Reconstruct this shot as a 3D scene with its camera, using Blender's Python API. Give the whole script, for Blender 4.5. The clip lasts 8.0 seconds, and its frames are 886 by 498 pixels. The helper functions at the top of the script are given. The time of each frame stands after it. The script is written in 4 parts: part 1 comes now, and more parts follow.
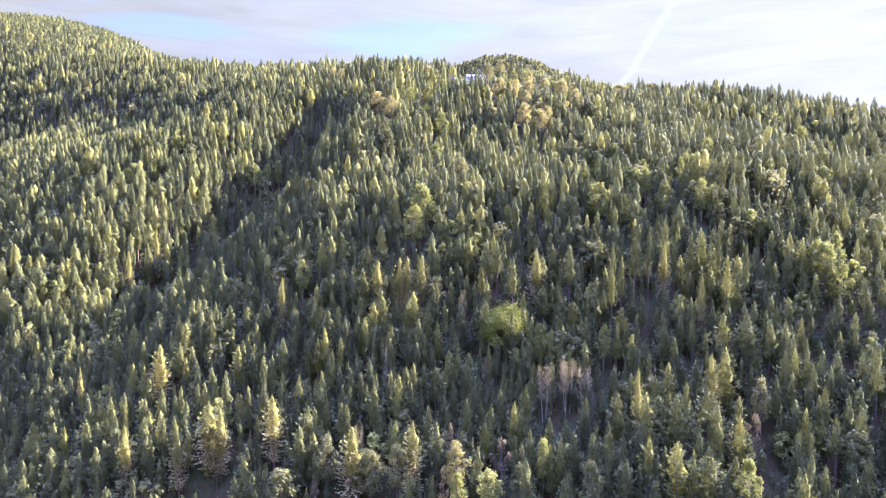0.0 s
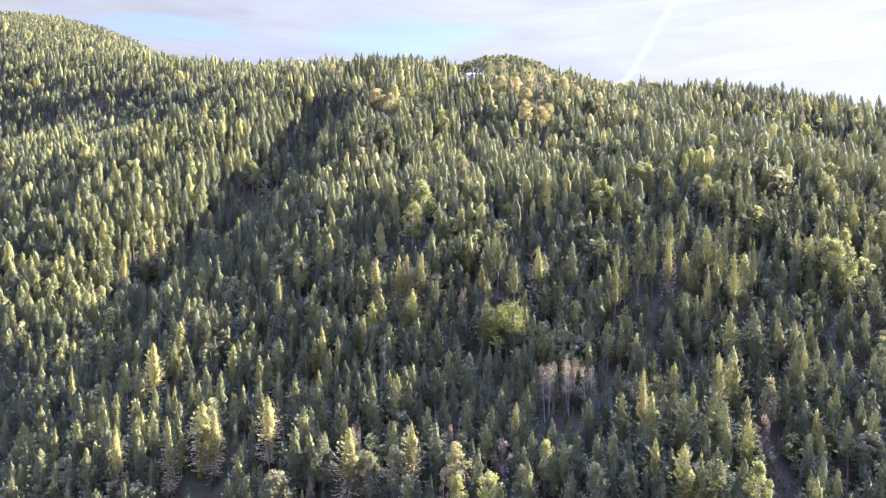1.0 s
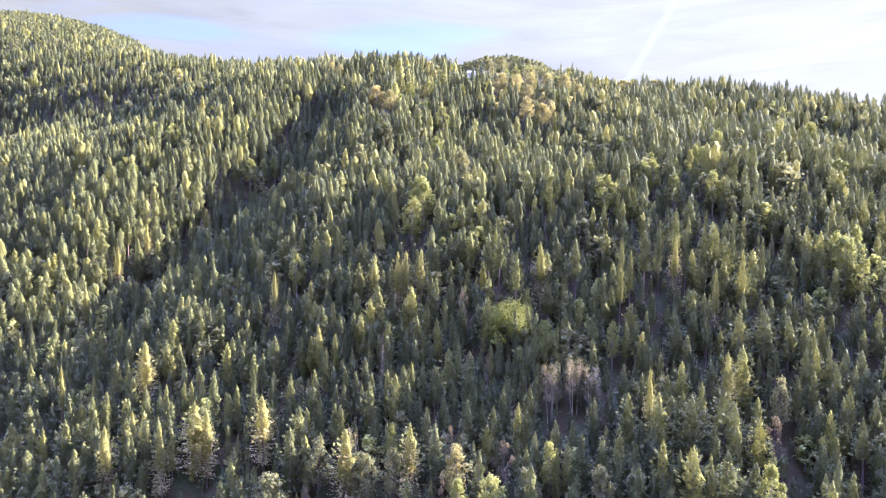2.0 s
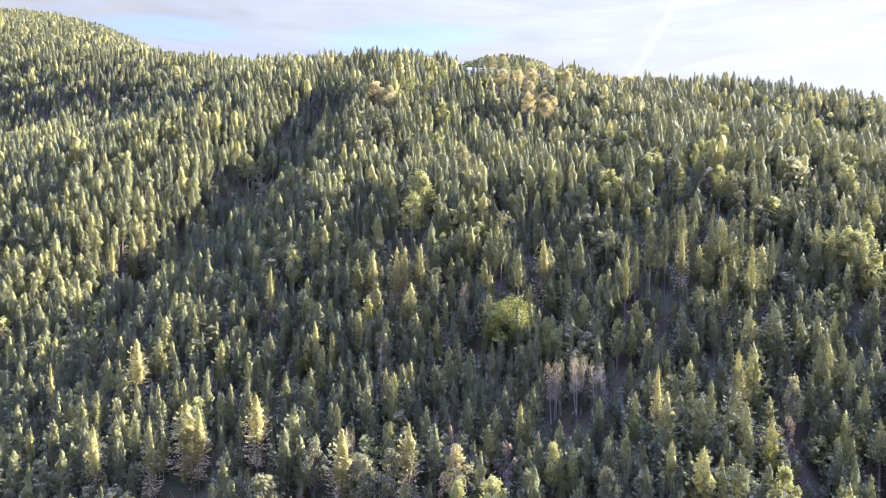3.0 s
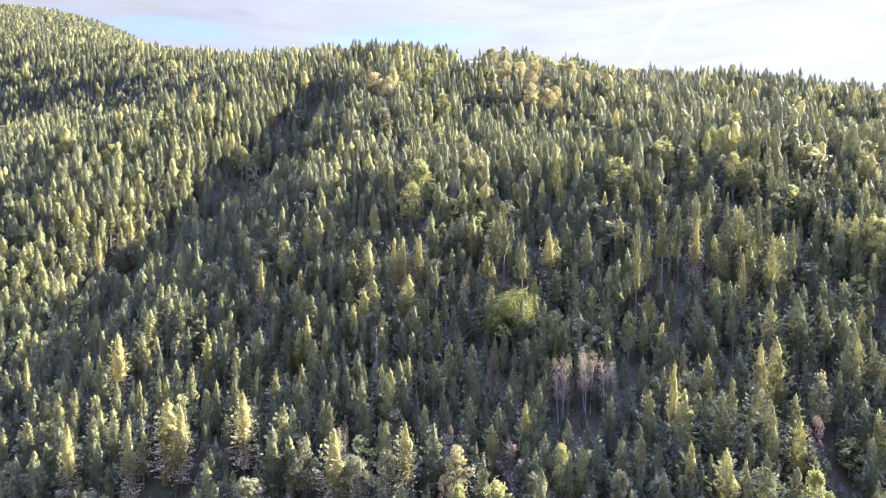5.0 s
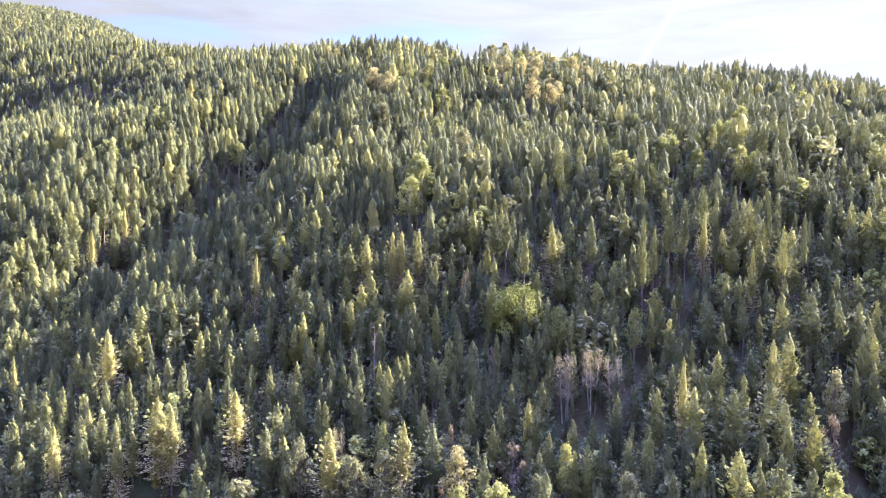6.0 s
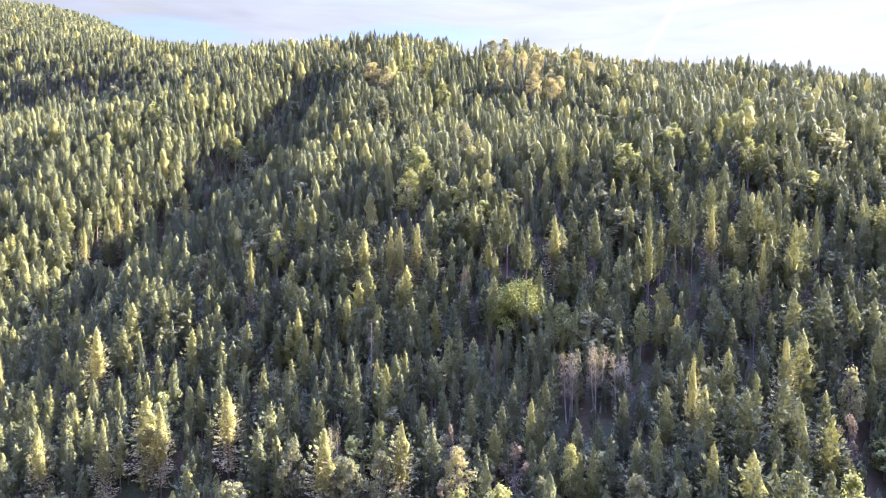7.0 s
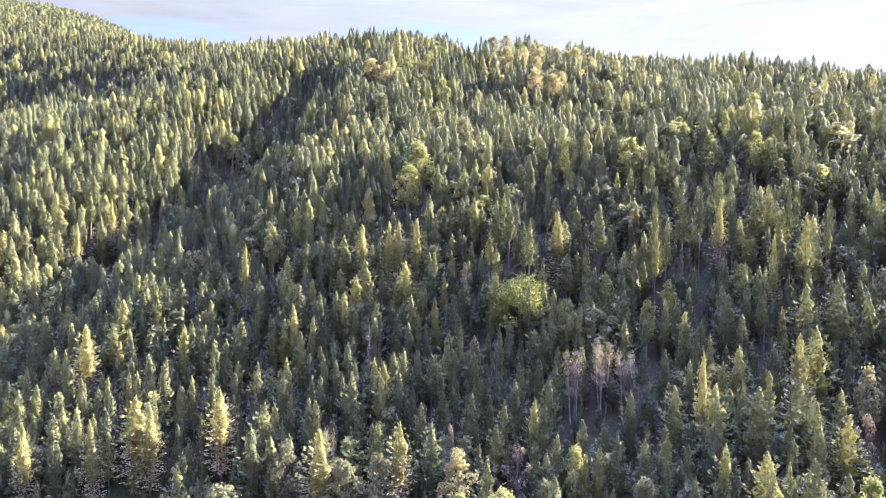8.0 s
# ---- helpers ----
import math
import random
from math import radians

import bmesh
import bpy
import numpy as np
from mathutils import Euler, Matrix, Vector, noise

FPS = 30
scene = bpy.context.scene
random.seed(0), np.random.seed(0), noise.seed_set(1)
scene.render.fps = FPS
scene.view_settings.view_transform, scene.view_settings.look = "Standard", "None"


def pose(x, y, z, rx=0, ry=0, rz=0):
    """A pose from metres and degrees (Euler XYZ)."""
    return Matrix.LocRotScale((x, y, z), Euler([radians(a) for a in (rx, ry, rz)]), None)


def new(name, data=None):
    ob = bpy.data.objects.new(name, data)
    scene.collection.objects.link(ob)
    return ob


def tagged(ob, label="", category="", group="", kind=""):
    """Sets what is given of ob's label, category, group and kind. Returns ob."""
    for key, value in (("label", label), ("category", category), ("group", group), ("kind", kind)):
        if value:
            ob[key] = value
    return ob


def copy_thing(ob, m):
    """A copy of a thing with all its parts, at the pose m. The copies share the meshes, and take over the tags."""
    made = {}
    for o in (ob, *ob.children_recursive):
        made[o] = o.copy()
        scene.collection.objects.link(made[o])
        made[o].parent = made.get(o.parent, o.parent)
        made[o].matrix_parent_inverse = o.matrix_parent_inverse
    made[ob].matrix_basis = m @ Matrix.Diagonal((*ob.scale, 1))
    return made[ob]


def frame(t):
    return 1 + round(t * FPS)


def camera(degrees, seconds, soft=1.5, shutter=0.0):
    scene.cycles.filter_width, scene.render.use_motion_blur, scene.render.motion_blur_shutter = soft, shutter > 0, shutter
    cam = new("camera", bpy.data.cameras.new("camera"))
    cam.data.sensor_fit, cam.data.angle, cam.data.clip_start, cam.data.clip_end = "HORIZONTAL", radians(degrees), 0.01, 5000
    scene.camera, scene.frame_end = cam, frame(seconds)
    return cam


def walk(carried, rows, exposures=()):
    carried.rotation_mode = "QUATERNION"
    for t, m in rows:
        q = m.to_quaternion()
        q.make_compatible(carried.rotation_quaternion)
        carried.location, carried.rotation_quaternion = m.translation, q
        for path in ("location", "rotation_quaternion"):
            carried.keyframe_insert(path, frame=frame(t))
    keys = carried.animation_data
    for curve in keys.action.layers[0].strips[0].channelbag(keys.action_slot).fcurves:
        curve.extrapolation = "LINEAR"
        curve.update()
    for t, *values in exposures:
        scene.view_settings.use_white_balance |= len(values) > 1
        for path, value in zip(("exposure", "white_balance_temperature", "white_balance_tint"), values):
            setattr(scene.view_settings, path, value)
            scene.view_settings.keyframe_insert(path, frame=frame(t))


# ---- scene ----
cam = camera(71.8, 8.0, soft=1.1)
METRES, EYE, TILT, LEAN, TURN = 46.0, 120.0, -3.0, 0.0, 0.0
ROWS = [
    (0.0, 0.0, 0.0, 0.0, -0.0, 0.0, -0.0),
    (0.5, 0.0004, 0.0476, -0.0156, -0.0, 0.04, -0.04),
    (1.0, 0.001, 0.1028, -0.032, 0.01, 0.1, -0.08),
    (1.5, 0.0016, 0.1633, -0.049, 0.01, 0.17, -0.12),
    (3.0, 0.0044, 0.3499, -0.106, 0.06, 0.26, -0.22),
    (3.5, 0.0048, 0.4116, -0.1257, 0.06, 0.29, -0.23),
    (4.0, 0.0059, 0.4735, -0.1449, 0.08, 0.31, -0.26),
    (4.5, 0.0073, 0.5354, -0.1634, 0.09, 0.32, -0.27),
    (6.0, 0.0113, 0.7208, -0.218, 0.13, 0.33, -0.27),
    (6.5, 0.0126, 0.7826, -0.2365, 0.13, 0.34, -0.27),
    (7.0, 0.0139, 0.8447, -0.2548, 0.13, 0.35, -0.27),
    (7.5, 0.015, 0.9066, -0.2724, 0.14, 0.37, -0.25),
    (8.0, 0.0161, 0.9579, -0.2862, 0.15, 0.39, -0.26),
]
walk(cam, [(t, pose(0, 0, EYE, TILT, LEAN, TURN) @ pose(METRES * x, METRES * y, METRES * z, 90 + pitch, roll, yaw)) for t, x, y, z, yaw, pitch, roll in ROWS], [(0.0, 3.62, 4920, 52), (8.0, 3.7, 4920, 52)])

# ---- light ----
SUN_AZ, SUN_EL = 70.5, 28.5      # degrees clockwise from straight ahead (+y), and above the horizon
sun_data = bpy.data.lights.new("sun", "SUN")
sun_data.energy, sun_data.angle, sun_data.color = 3.9, radians(0.6), (1.0, 0.9, 0.56)
sun = new("sun", sun_data)
sun_from = Vector((math.sin(radians(SUN_AZ)) * math.cos(radians(SUN_EL)), math.cos(radians(SUN_AZ)) * math.cos(radians(SUN_EL)), math.sin(radians(SUN_EL))))
sun.rotation_euler = sun_from.to_track_quat("Z", "Y").to_euler()
sun.location = sun_from * 800


def nodes_of(tree):
    tree.nodes.clear()

    def add(kind, **settings):
        n = tree.nodes.new(kind)
        for key, value in settings.items():
            if key in n.inputs:
                n.inputs[key].default_value = value
        return n
    return add, tree.links.new


def ramp(n, stops):
    e = n.color_ramp.elements
    while len(e) < len(stops):
        e.new(0.5)
    for el, (at, col) in zip(e, stops):
        el.position, el.color = at, (*col, 1.0)
    return n


def build_world():
    w = bpy.data.worlds.new("sky")
    scene.world = w
    w.use_nodes = True
    add, link = nodes_of(w.node_tree)
    sky = add("ShaderNodeTexSky")
    sky.sky_type, sky.sun_disc = "NISHITA", False
    sky.sun_elevation, sky.sun_rotation = radians(SUN_EL), radians(SUN_AZ)
    sky.altitude, sky.air_density, sky.dust_density = 900.0, 1.0, 2.0
    co = add("ShaderNodeTexCoord")
    # thin cirrus: stretched noise over the dome
    mp = add("ShaderNodeMapping", Scale=(1.3, 1.0, 6.0))
    mp.inputs["Rotation"].default_value = (0.0, 0.12, 0.3)
    mp.inputs["Location"].default_value = (0.35, 0.2, 0.42)
    link(co.outputs["Generated"], mp.inputs["Vector"])
    big = add("ShaderNodeTexNoise", Scale=1.9, Detail=5.0, Roughness=0.5, Distortion=0.3)
    link(mp.outputs["Vector"], big.inputs["Vector"])
    cover = ramp(add("ShaderNodeValToRGB"), [(0.36, (0.9, 0.9, 0.9)), (0.58, (1, 1, 1))])
    link(big.outputs["Fac"], cover.inputs["Fac"])
    # one old vapour trail: a narrow band round a great circle, ragged along its length
    fray = add("ShaderNodeTexNoise", Scale=40.0, Detail=4.0)
    link(co.outputs["Generated"], fray.inputs["Vector"])
    dot = add("ShaderNodeVectorMath")
    dot.operation = "DOT_PRODUCT"
    link(co.outputs["Generated"], dot.inputs[0])
    dot.inputs[1].default_value = TRAIL_NORMAL
    wob = add("ShaderNodeMath")
    wob.operation = "MULTIPLY_ADD"
    link(fray.outputs["Fac"], wob.inputs[0])
    wob.inputs[1].default_value = 0.008
    link(dot.outputs["Value"], wob.inputs[2])
    off = add("ShaderNodeMath")
    off.operation = "SUBTRACT"
    link(wob.outputs[0], off.inputs[0])
    off.inputs[1].default_value = 0.004
    far = add("ShaderNodeMath")
    far.operation = "ABSOLUTE"
    link(off.outputs[0], far.inputs[0])
    trail = ramp(add("ShaderNodeValToRGB"), [(0.0008, (0.62, 0.62, 0.62)), (0.007, (0, 0, 0))])
    link(far.outputs[0], trail.inputs["Fac"])
    # cloud shines by the sun's side: lit by the same sky, paler and brighter
    hsv = add("ShaderNodeHueSaturation", Saturation=0.16, Value=CLOUD_GAIN)
    link(sky.outputs["Color"], hsv.inputs["Color"])
    flat = add("ShaderNodeMix")
    flat.data_type, flat.blend_type = "RGBA", "MIX"
    flat.inputs[0].default_value = 0.97
    link(hsv.outputs["Color"], flat.inputs[6])
    # cloud cover, brighter and bluer towards the unseen zenith, as added fill for the shade
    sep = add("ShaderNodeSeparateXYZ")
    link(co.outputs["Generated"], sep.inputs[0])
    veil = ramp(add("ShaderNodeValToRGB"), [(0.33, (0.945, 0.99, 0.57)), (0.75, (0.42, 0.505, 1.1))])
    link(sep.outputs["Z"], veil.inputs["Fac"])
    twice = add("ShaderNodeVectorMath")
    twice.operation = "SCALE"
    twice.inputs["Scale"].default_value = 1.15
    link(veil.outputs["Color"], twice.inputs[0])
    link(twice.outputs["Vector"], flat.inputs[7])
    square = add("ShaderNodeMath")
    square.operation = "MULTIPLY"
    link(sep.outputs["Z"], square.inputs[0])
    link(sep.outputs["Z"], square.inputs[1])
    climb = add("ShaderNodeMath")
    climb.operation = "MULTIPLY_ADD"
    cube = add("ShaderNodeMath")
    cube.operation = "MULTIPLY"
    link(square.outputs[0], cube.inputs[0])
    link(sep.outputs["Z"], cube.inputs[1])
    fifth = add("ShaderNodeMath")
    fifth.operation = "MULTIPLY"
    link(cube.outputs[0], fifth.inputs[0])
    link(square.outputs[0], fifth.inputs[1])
    # a wide pale aureole on the sun's side
    near_sun = add("ShaderNodeVectorMath")
    near_sun.operation = "DOT_PRODUCT"
    link(co.outputs["Generated"], near_sun.inputs[0])
    near_sun.inputs[1].default_value = sun_from
    glow = add("ShaderNodeMapRange")
    glow.inputs["From Min"].default_value, glow.inputs["From Max"].default_value = 0.1, 1.0
    glow.inputs["To Min"].default_value, glow.inputs["To Max"].default_value = 0.0, 1.0
    link(near_sun.outputs["Value"], glow.inputs["Value"])
    halo = add("ShaderNodeMath")
    halo.operation = "MULTIPLY"
    link(glow.outputs[0], halo.inputs[0])
    halo.inputs[1].default_value = 0.013
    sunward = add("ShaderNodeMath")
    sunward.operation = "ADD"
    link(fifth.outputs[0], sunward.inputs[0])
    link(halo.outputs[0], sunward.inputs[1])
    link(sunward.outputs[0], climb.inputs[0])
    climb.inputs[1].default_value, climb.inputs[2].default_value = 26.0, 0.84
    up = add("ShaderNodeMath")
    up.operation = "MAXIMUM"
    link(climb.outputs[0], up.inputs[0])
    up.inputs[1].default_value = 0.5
    # faint streaks of ice cloud drawn out along one direction
    drawn = add("ShaderNodeMapping", Scale=(2.2, 1.6, 17.0))
    drawn.inputs["Rotation"].default_value = (0.0, 0.2, 0.4)
    link(co.outputs["Generated"], drawn.inputs["Vector"])
    wisp = add("ShaderNodeTexNoise", Scale=2.4, Detail=7.0, Roughness=0.6, Distortion=0.6)
    link(drawn.outputs["Vector"], wisp.inputs["Vector"])
    thin = add("ShaderNodeMapRange")
    thin.inputs["From Min"].default_value, thin.inputs["From Max"].default_value = 0.3, 0.7
    thin.inputs["To Min"].default_value, thin.inputs["To Max"].default_value = 0.9, 1.1
    link(wisp.outputs["Fac"], thin.inputs["Value"])
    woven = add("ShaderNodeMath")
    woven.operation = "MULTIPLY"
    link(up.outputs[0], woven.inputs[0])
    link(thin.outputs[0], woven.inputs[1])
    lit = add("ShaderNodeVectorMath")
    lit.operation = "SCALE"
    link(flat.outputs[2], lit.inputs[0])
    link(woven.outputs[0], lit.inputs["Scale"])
    # breaks in the cloud, where the blue shows
    thick = cover.outputs["Color"]
    for centre, wide, high, slant, blue in BREAKS:
        c = Vector(centre).normalized()
        r = Vector((c.y, -c.x, 0)).normalized()
        u = r.cross(c)
        tall = (u - r * slant) / high
        terms = []
        for axis in (r / wide, tall):
            d = add("ShaderNodeVectorMath")
            d.operation = "DOT_PRODUCT"
            link(co.outputs["Generated"], d.inputs[0])
            d.inputs[1].default_value = axis
            w = add("ShaderNodeMath")
            w.operation = "MULTIPLY_ADD"
            link(big.outputs["Fac"], w.inputs[0])
            w.inputs[1].default_value = 3.0
            link(d.outputs["Value"], w.inputs[2])
            s = add("ShaderNodeMath")
            s.operation = "SUBTRACT"
            link(w.outputs[0], s.inputs[0])
            s.inputs[1].default_value = 1.5 + axis.dot(c)
            q = add("ShaderNodeMath")
            q.operation = "MULTIPLY"
            link(s.outputs[0], q.inputs[0])
            link(s.outputs[0], q.inputs[1])
            terms.append(q)
        both = add("ShaderNodeMath")
        both.operation = "ADD"
        link(terms[0].outputs[0], both.inputs[0])
        link(terms[1].outputs[0], both.inputs[1])
        edge = add("ShaderNodeMapRange")
        edge.interpolation_type = "SMOOTHSTEP"
        edge.inputs["From Min"].default_value, edge.inputs["From Max"].default_value = 0.25, 1.9
        edge.inputs["To Min"].default_value, edge.inputs["To Max"].default_value = blue, 1.0
        link(both.outputs[0], edge.inputs["Value"])
        m = add("ShaderNodeMath")
        m.operation = "MULTIPLY"
        link(thick, m.inputs[0])
        link(edge.outputs[0], m.inputs[1])
        thick = m.outputs[0]
    mix = add("ShaderNodeMix")
    mix.data_type = "RGBA"
    link(thick, mix.inputs[0])
    blue_air = add("ShaderNodeHueSaturation", Hue=0.475, Saturation=0.95, Value=0.46)
    link(sky.outputs["Color"], blue_air.inputs["Color"])
    link(blue_air.outputs["Color"], mix.inputs[6])
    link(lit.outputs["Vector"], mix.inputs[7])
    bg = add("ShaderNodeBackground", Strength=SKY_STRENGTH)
    ice = add("ShaderNodeMix")
    ice.data_type = "RGBA"
    link(trail.outputs["Color"], ice.inputs[0])
    link(mix.outputs[2], ice.inputs[6])
    ice.inputs[7].default_value = (1.5, 1.7, 1.1, 1)
    link(ice.outputs[2], bg.inputs["Color"])
    out = add("ShaderNodeOutputWorld")
    link(bg.outputs[0], out.inputs["Surface"])


SKY_STRENGTH, CLOUD_GAIN = 0.058, 0.8
BREAKS = [((-0.085, 0.959, 0.27), 0.13, 0.026, 0.05, 0.5), ((-0.39, 0.88, 0.268), 0.07, 0.016, 0.0, 0.55), ((0.3, 0.5, 0.8), 0.5, 0.3, 0.2, 0.2), ((-0.6, -0.3, 0.7), 0.5, 0.4, 0.1, 0.1)]
TRAIL_NORMAL = (-0.8496, 0.1377, 0.5091)
build_world()

# ---- the lie of the land ----
LAY = (40.26, 0.613, -0.757, -0.0995)
HILLS = [
    (-1100, 1250, 300, 157.7), (-760, 1250, 250, 132.8), (-480, 1250, 250, 62.1), (-560, 860, 180, 87.4), (-330, 780, 150, 40.1),
    (-150, 660, 110, -10.2), (-560, 560, 220, -144.3), (-310, 560, 140, -12.4), (0, 900, 250, 42.1), (400, 1000, 300, -45.4),
    (380, 680, 180, -36.6), (420, 400, 200, -24.6), (250, 470, 90, 10.2), (170, 560, 90, -11.4), (150, 330, 100, 35.4),
    (-700, 200, 300, -113.8), (-300, 150, 180, -50.5), (400, 100, 250, 48.4), (100, -300, 350, -69.8), (-400, -300, 350, -75.1),
    (-250, 1050, 180, -61.3), (-900, 800, 250, -59.1),
    (215, 2050, 370, 482.0),
]
SPURS = [
    (-20, 600, 60, -6.7), (60, 610, 60, 3.0), (120, 470, 70, -13.5), (20, 480, 70, -10.9), (-80, 480, 70, -17.4),
    (-190, 480, 70, -5.2), (-250, 380, 60, -0.6), (-170, 380, 50, -1.3), (-90, 370, 50, -18.0), (-20, 370, 60, 0.2),
    (60, 360, 60, -33.2), (-190, 290, 55, 11.2), (-120, 290, 45, -10.0), (-60, 290, 50, 0.6), (0, 270, 50, 6.6),
    (80, 260, 55, 0.1), (60, 200, 40, -6.1), (0, 190, 40, -6.3), (-60, 220, 40, 0.7), (-110, 190, 50, 16.0),
    (120, 180, 50, 6.4), (30, 140, 50, 14.3), (220, 380, 70, -47.1), (260, 560, 70, 10.7),
    (-112, 360, 22, -8.0), (-135, 320, 22, -8.0), (-90, 405, 22, -8.0), (-165, 285, 22, -7.0), (-80, 445, 24, -9.0), (-270, 560, 55, -20.0),
    (-45, 585, 26, 7.0), (17, 575, 26, -10.0), (82, 575, 28, 8.0), (150, 535, 30, -5.0),
    (-92, 465, 16, -9.0), (-102, 428, 16, -9.0), (-110, 385, 16, -10.0), (-118, 345, 16, -9.0), (-130, 305, 16, -8.0), (-68, 445, 14, 5.0), (-80, 400, 14, 5.0), (-90, 358, 14, 5.0), (-100, 318, 14, 4.0), (-316, 595, 34, -14.0), (-225, 520, 26, -12.0), (34, 598, 17, 9.5),
    (-90, 482, 24, -6.0), (-97, 440, 22, -4.0), (-106, 395, 22, -4.0), (-118, 350, 22, -4.0), (-133, 310, 22, -3.0), (-153, 278, 22, -3.0), (-62, 478, 18, 6.0), (-68, 435, 18, 6.0), (-78, 390, 18, 6.0),
    (18, 385, 26, -5.5), (22, 425, 24, -4.0), (60, 392, 20, 4.5), (64, 432, 20, 3.5),
    (-262, 672, 30, -9.0), (-330, 648, 32, -11.0), (-395, 625, 34, -12.0), (-455, 600, 36, -12.0), (-268, 600, 26, 6.0), (-325, 575, 26, 6.0), (-380, 550, 28, 6.0),
]


def softplus(u):
    return np.logaddexp(0.0, u)


def land(x, y):
    """Height of the ground."""
    x, y = np.asarray(x, float), np.asarray(y, float)
    far = np.where(y > 900, 900 + 500 * np.tanh((y - 900) / 500), y)
    side = 700 * np.tanh(x / 700)
    z = LAY[0] + LAY[1] * 40 * softplus((far - 110) / 40) + LAY[2] * 60 * softplus((far - 520) / 60) + LAY[3] * side
    for a, b, r, h in HILLS + SPURS:
        z = z + h * np.exp(-((x - a) ** 2 + (y - b) ** 2) / (2 * r * r))
    z = z + 0.9 * np.sin(x / 9.3 + 1.7 * np.sin(y / 23.0)) * np.sin(y / 11.7 + 0.6) + 0.5 * np.sin(x / 4.1 + y / 5.3) * np.sin(y / 3.7 - x / 7.9)
    z = z + 1.4 * np.sin(x / 10.5 + 1.3 * np.sin(y / 31.0)) * np.sin(y / 19.0 + x / 47.0 + 0.9)
    return z


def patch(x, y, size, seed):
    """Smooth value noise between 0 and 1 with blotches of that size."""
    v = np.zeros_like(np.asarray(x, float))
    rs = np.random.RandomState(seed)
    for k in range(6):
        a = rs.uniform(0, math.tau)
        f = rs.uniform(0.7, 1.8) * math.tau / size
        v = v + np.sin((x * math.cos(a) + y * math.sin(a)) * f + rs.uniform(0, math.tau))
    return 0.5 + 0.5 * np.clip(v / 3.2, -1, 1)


# ---- materials ----
def material(name):
    m = bpy.data.materials.new(name)
    m.use_nodes = True
    add, link = nodes_of(m.node_tree)
    out = add("ShaderNodeOutputMaterial")
    return m, add, link, out


def foliage(name, stops, through_light=0.35, rough=0.7, clump=0.55, gaps=0.0):
    """Needles or leaves: colour by tree and by sprig, with light coming through."""
    m, add, link, out = material(name)
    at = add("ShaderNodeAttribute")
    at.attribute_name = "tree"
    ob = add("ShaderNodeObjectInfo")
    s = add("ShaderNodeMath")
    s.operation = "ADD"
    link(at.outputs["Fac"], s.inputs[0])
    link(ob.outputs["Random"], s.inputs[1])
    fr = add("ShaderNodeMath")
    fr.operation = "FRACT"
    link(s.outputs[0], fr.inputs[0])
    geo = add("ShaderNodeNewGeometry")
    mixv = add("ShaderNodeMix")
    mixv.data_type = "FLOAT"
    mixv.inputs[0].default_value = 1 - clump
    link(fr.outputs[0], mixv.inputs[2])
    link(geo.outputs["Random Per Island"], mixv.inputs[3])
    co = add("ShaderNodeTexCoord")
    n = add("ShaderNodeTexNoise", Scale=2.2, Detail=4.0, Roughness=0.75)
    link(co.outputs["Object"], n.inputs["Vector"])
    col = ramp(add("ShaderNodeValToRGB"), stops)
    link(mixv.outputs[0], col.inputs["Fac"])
    val = add("ShaderNodeMapRange")
    val.inputs["To Min"].default_value, val.inputs["To Max"].default_value = 0.5, 2.6
    link(n.outputs["Fac"], val.inputs["Value"])
    hs = add("ShaderNodeHueSaturation")
    link(col.outputs["Color"], hs.inputs["Color"])
    link(val.outputs[0], hs.inputs["Value"])
    d = add("ShaderNodeBsdfPrincipled", Roughness=rough)
    d.inputs["Specular IOR Level"].default_value = 0.04
    d.inputs["Sheen Weight"].default_value, d.inputs["Sheen Roughness"].default_value = 0.02, 0.5
    d.inputs["Sheen Tint"].default_value = (0.9, 0.95, 1.0, 1)
    link(hs.outputs["Color"], d.inputs["Base Color"])
    tr = add("ShaderNodeBsdfTranslucent")
    link(hs.outputs["Color"], tr.inputs["Color"])
    mx = add("ShaderNodeMixShader")
    mx.inputs["Fac"].default_value = through_light
    link(d.outputs[0], mx.inputs[1])
    link(tr.outputs[0], mx.inputs[2])
    if not gaps:
        link(mx.outputs[0], out.inputs["Surface"])
        return m
    # needles leave small gaps between the twigs
    fine = add("ShaderNodeTexNoise", Scale=2.0, Detail=4.0, Roughness=0.7)
    link(co.outputs["Object"], fine.inputs["Vector"])
    hole = add("ShaderNodeMath")
    hole.operation = "LESS_THAN"
    link(fine.outputs["Fac"], hole.inputs[0])
    hole.inputs[1].default_value = gaps
    clear = add("ShaderNodeBsdfTransparent")
    cut = add("ShaderNodeMixShader")
    link(hole.outputs[0], cut.inputs["Fac"])
    link(mx.outputs[0], cut.inputs[1])
    link(clear.outputs[0], cut.inputs[2])
    link(cut.outputs[0], out.inputs["Surface"])
    return m


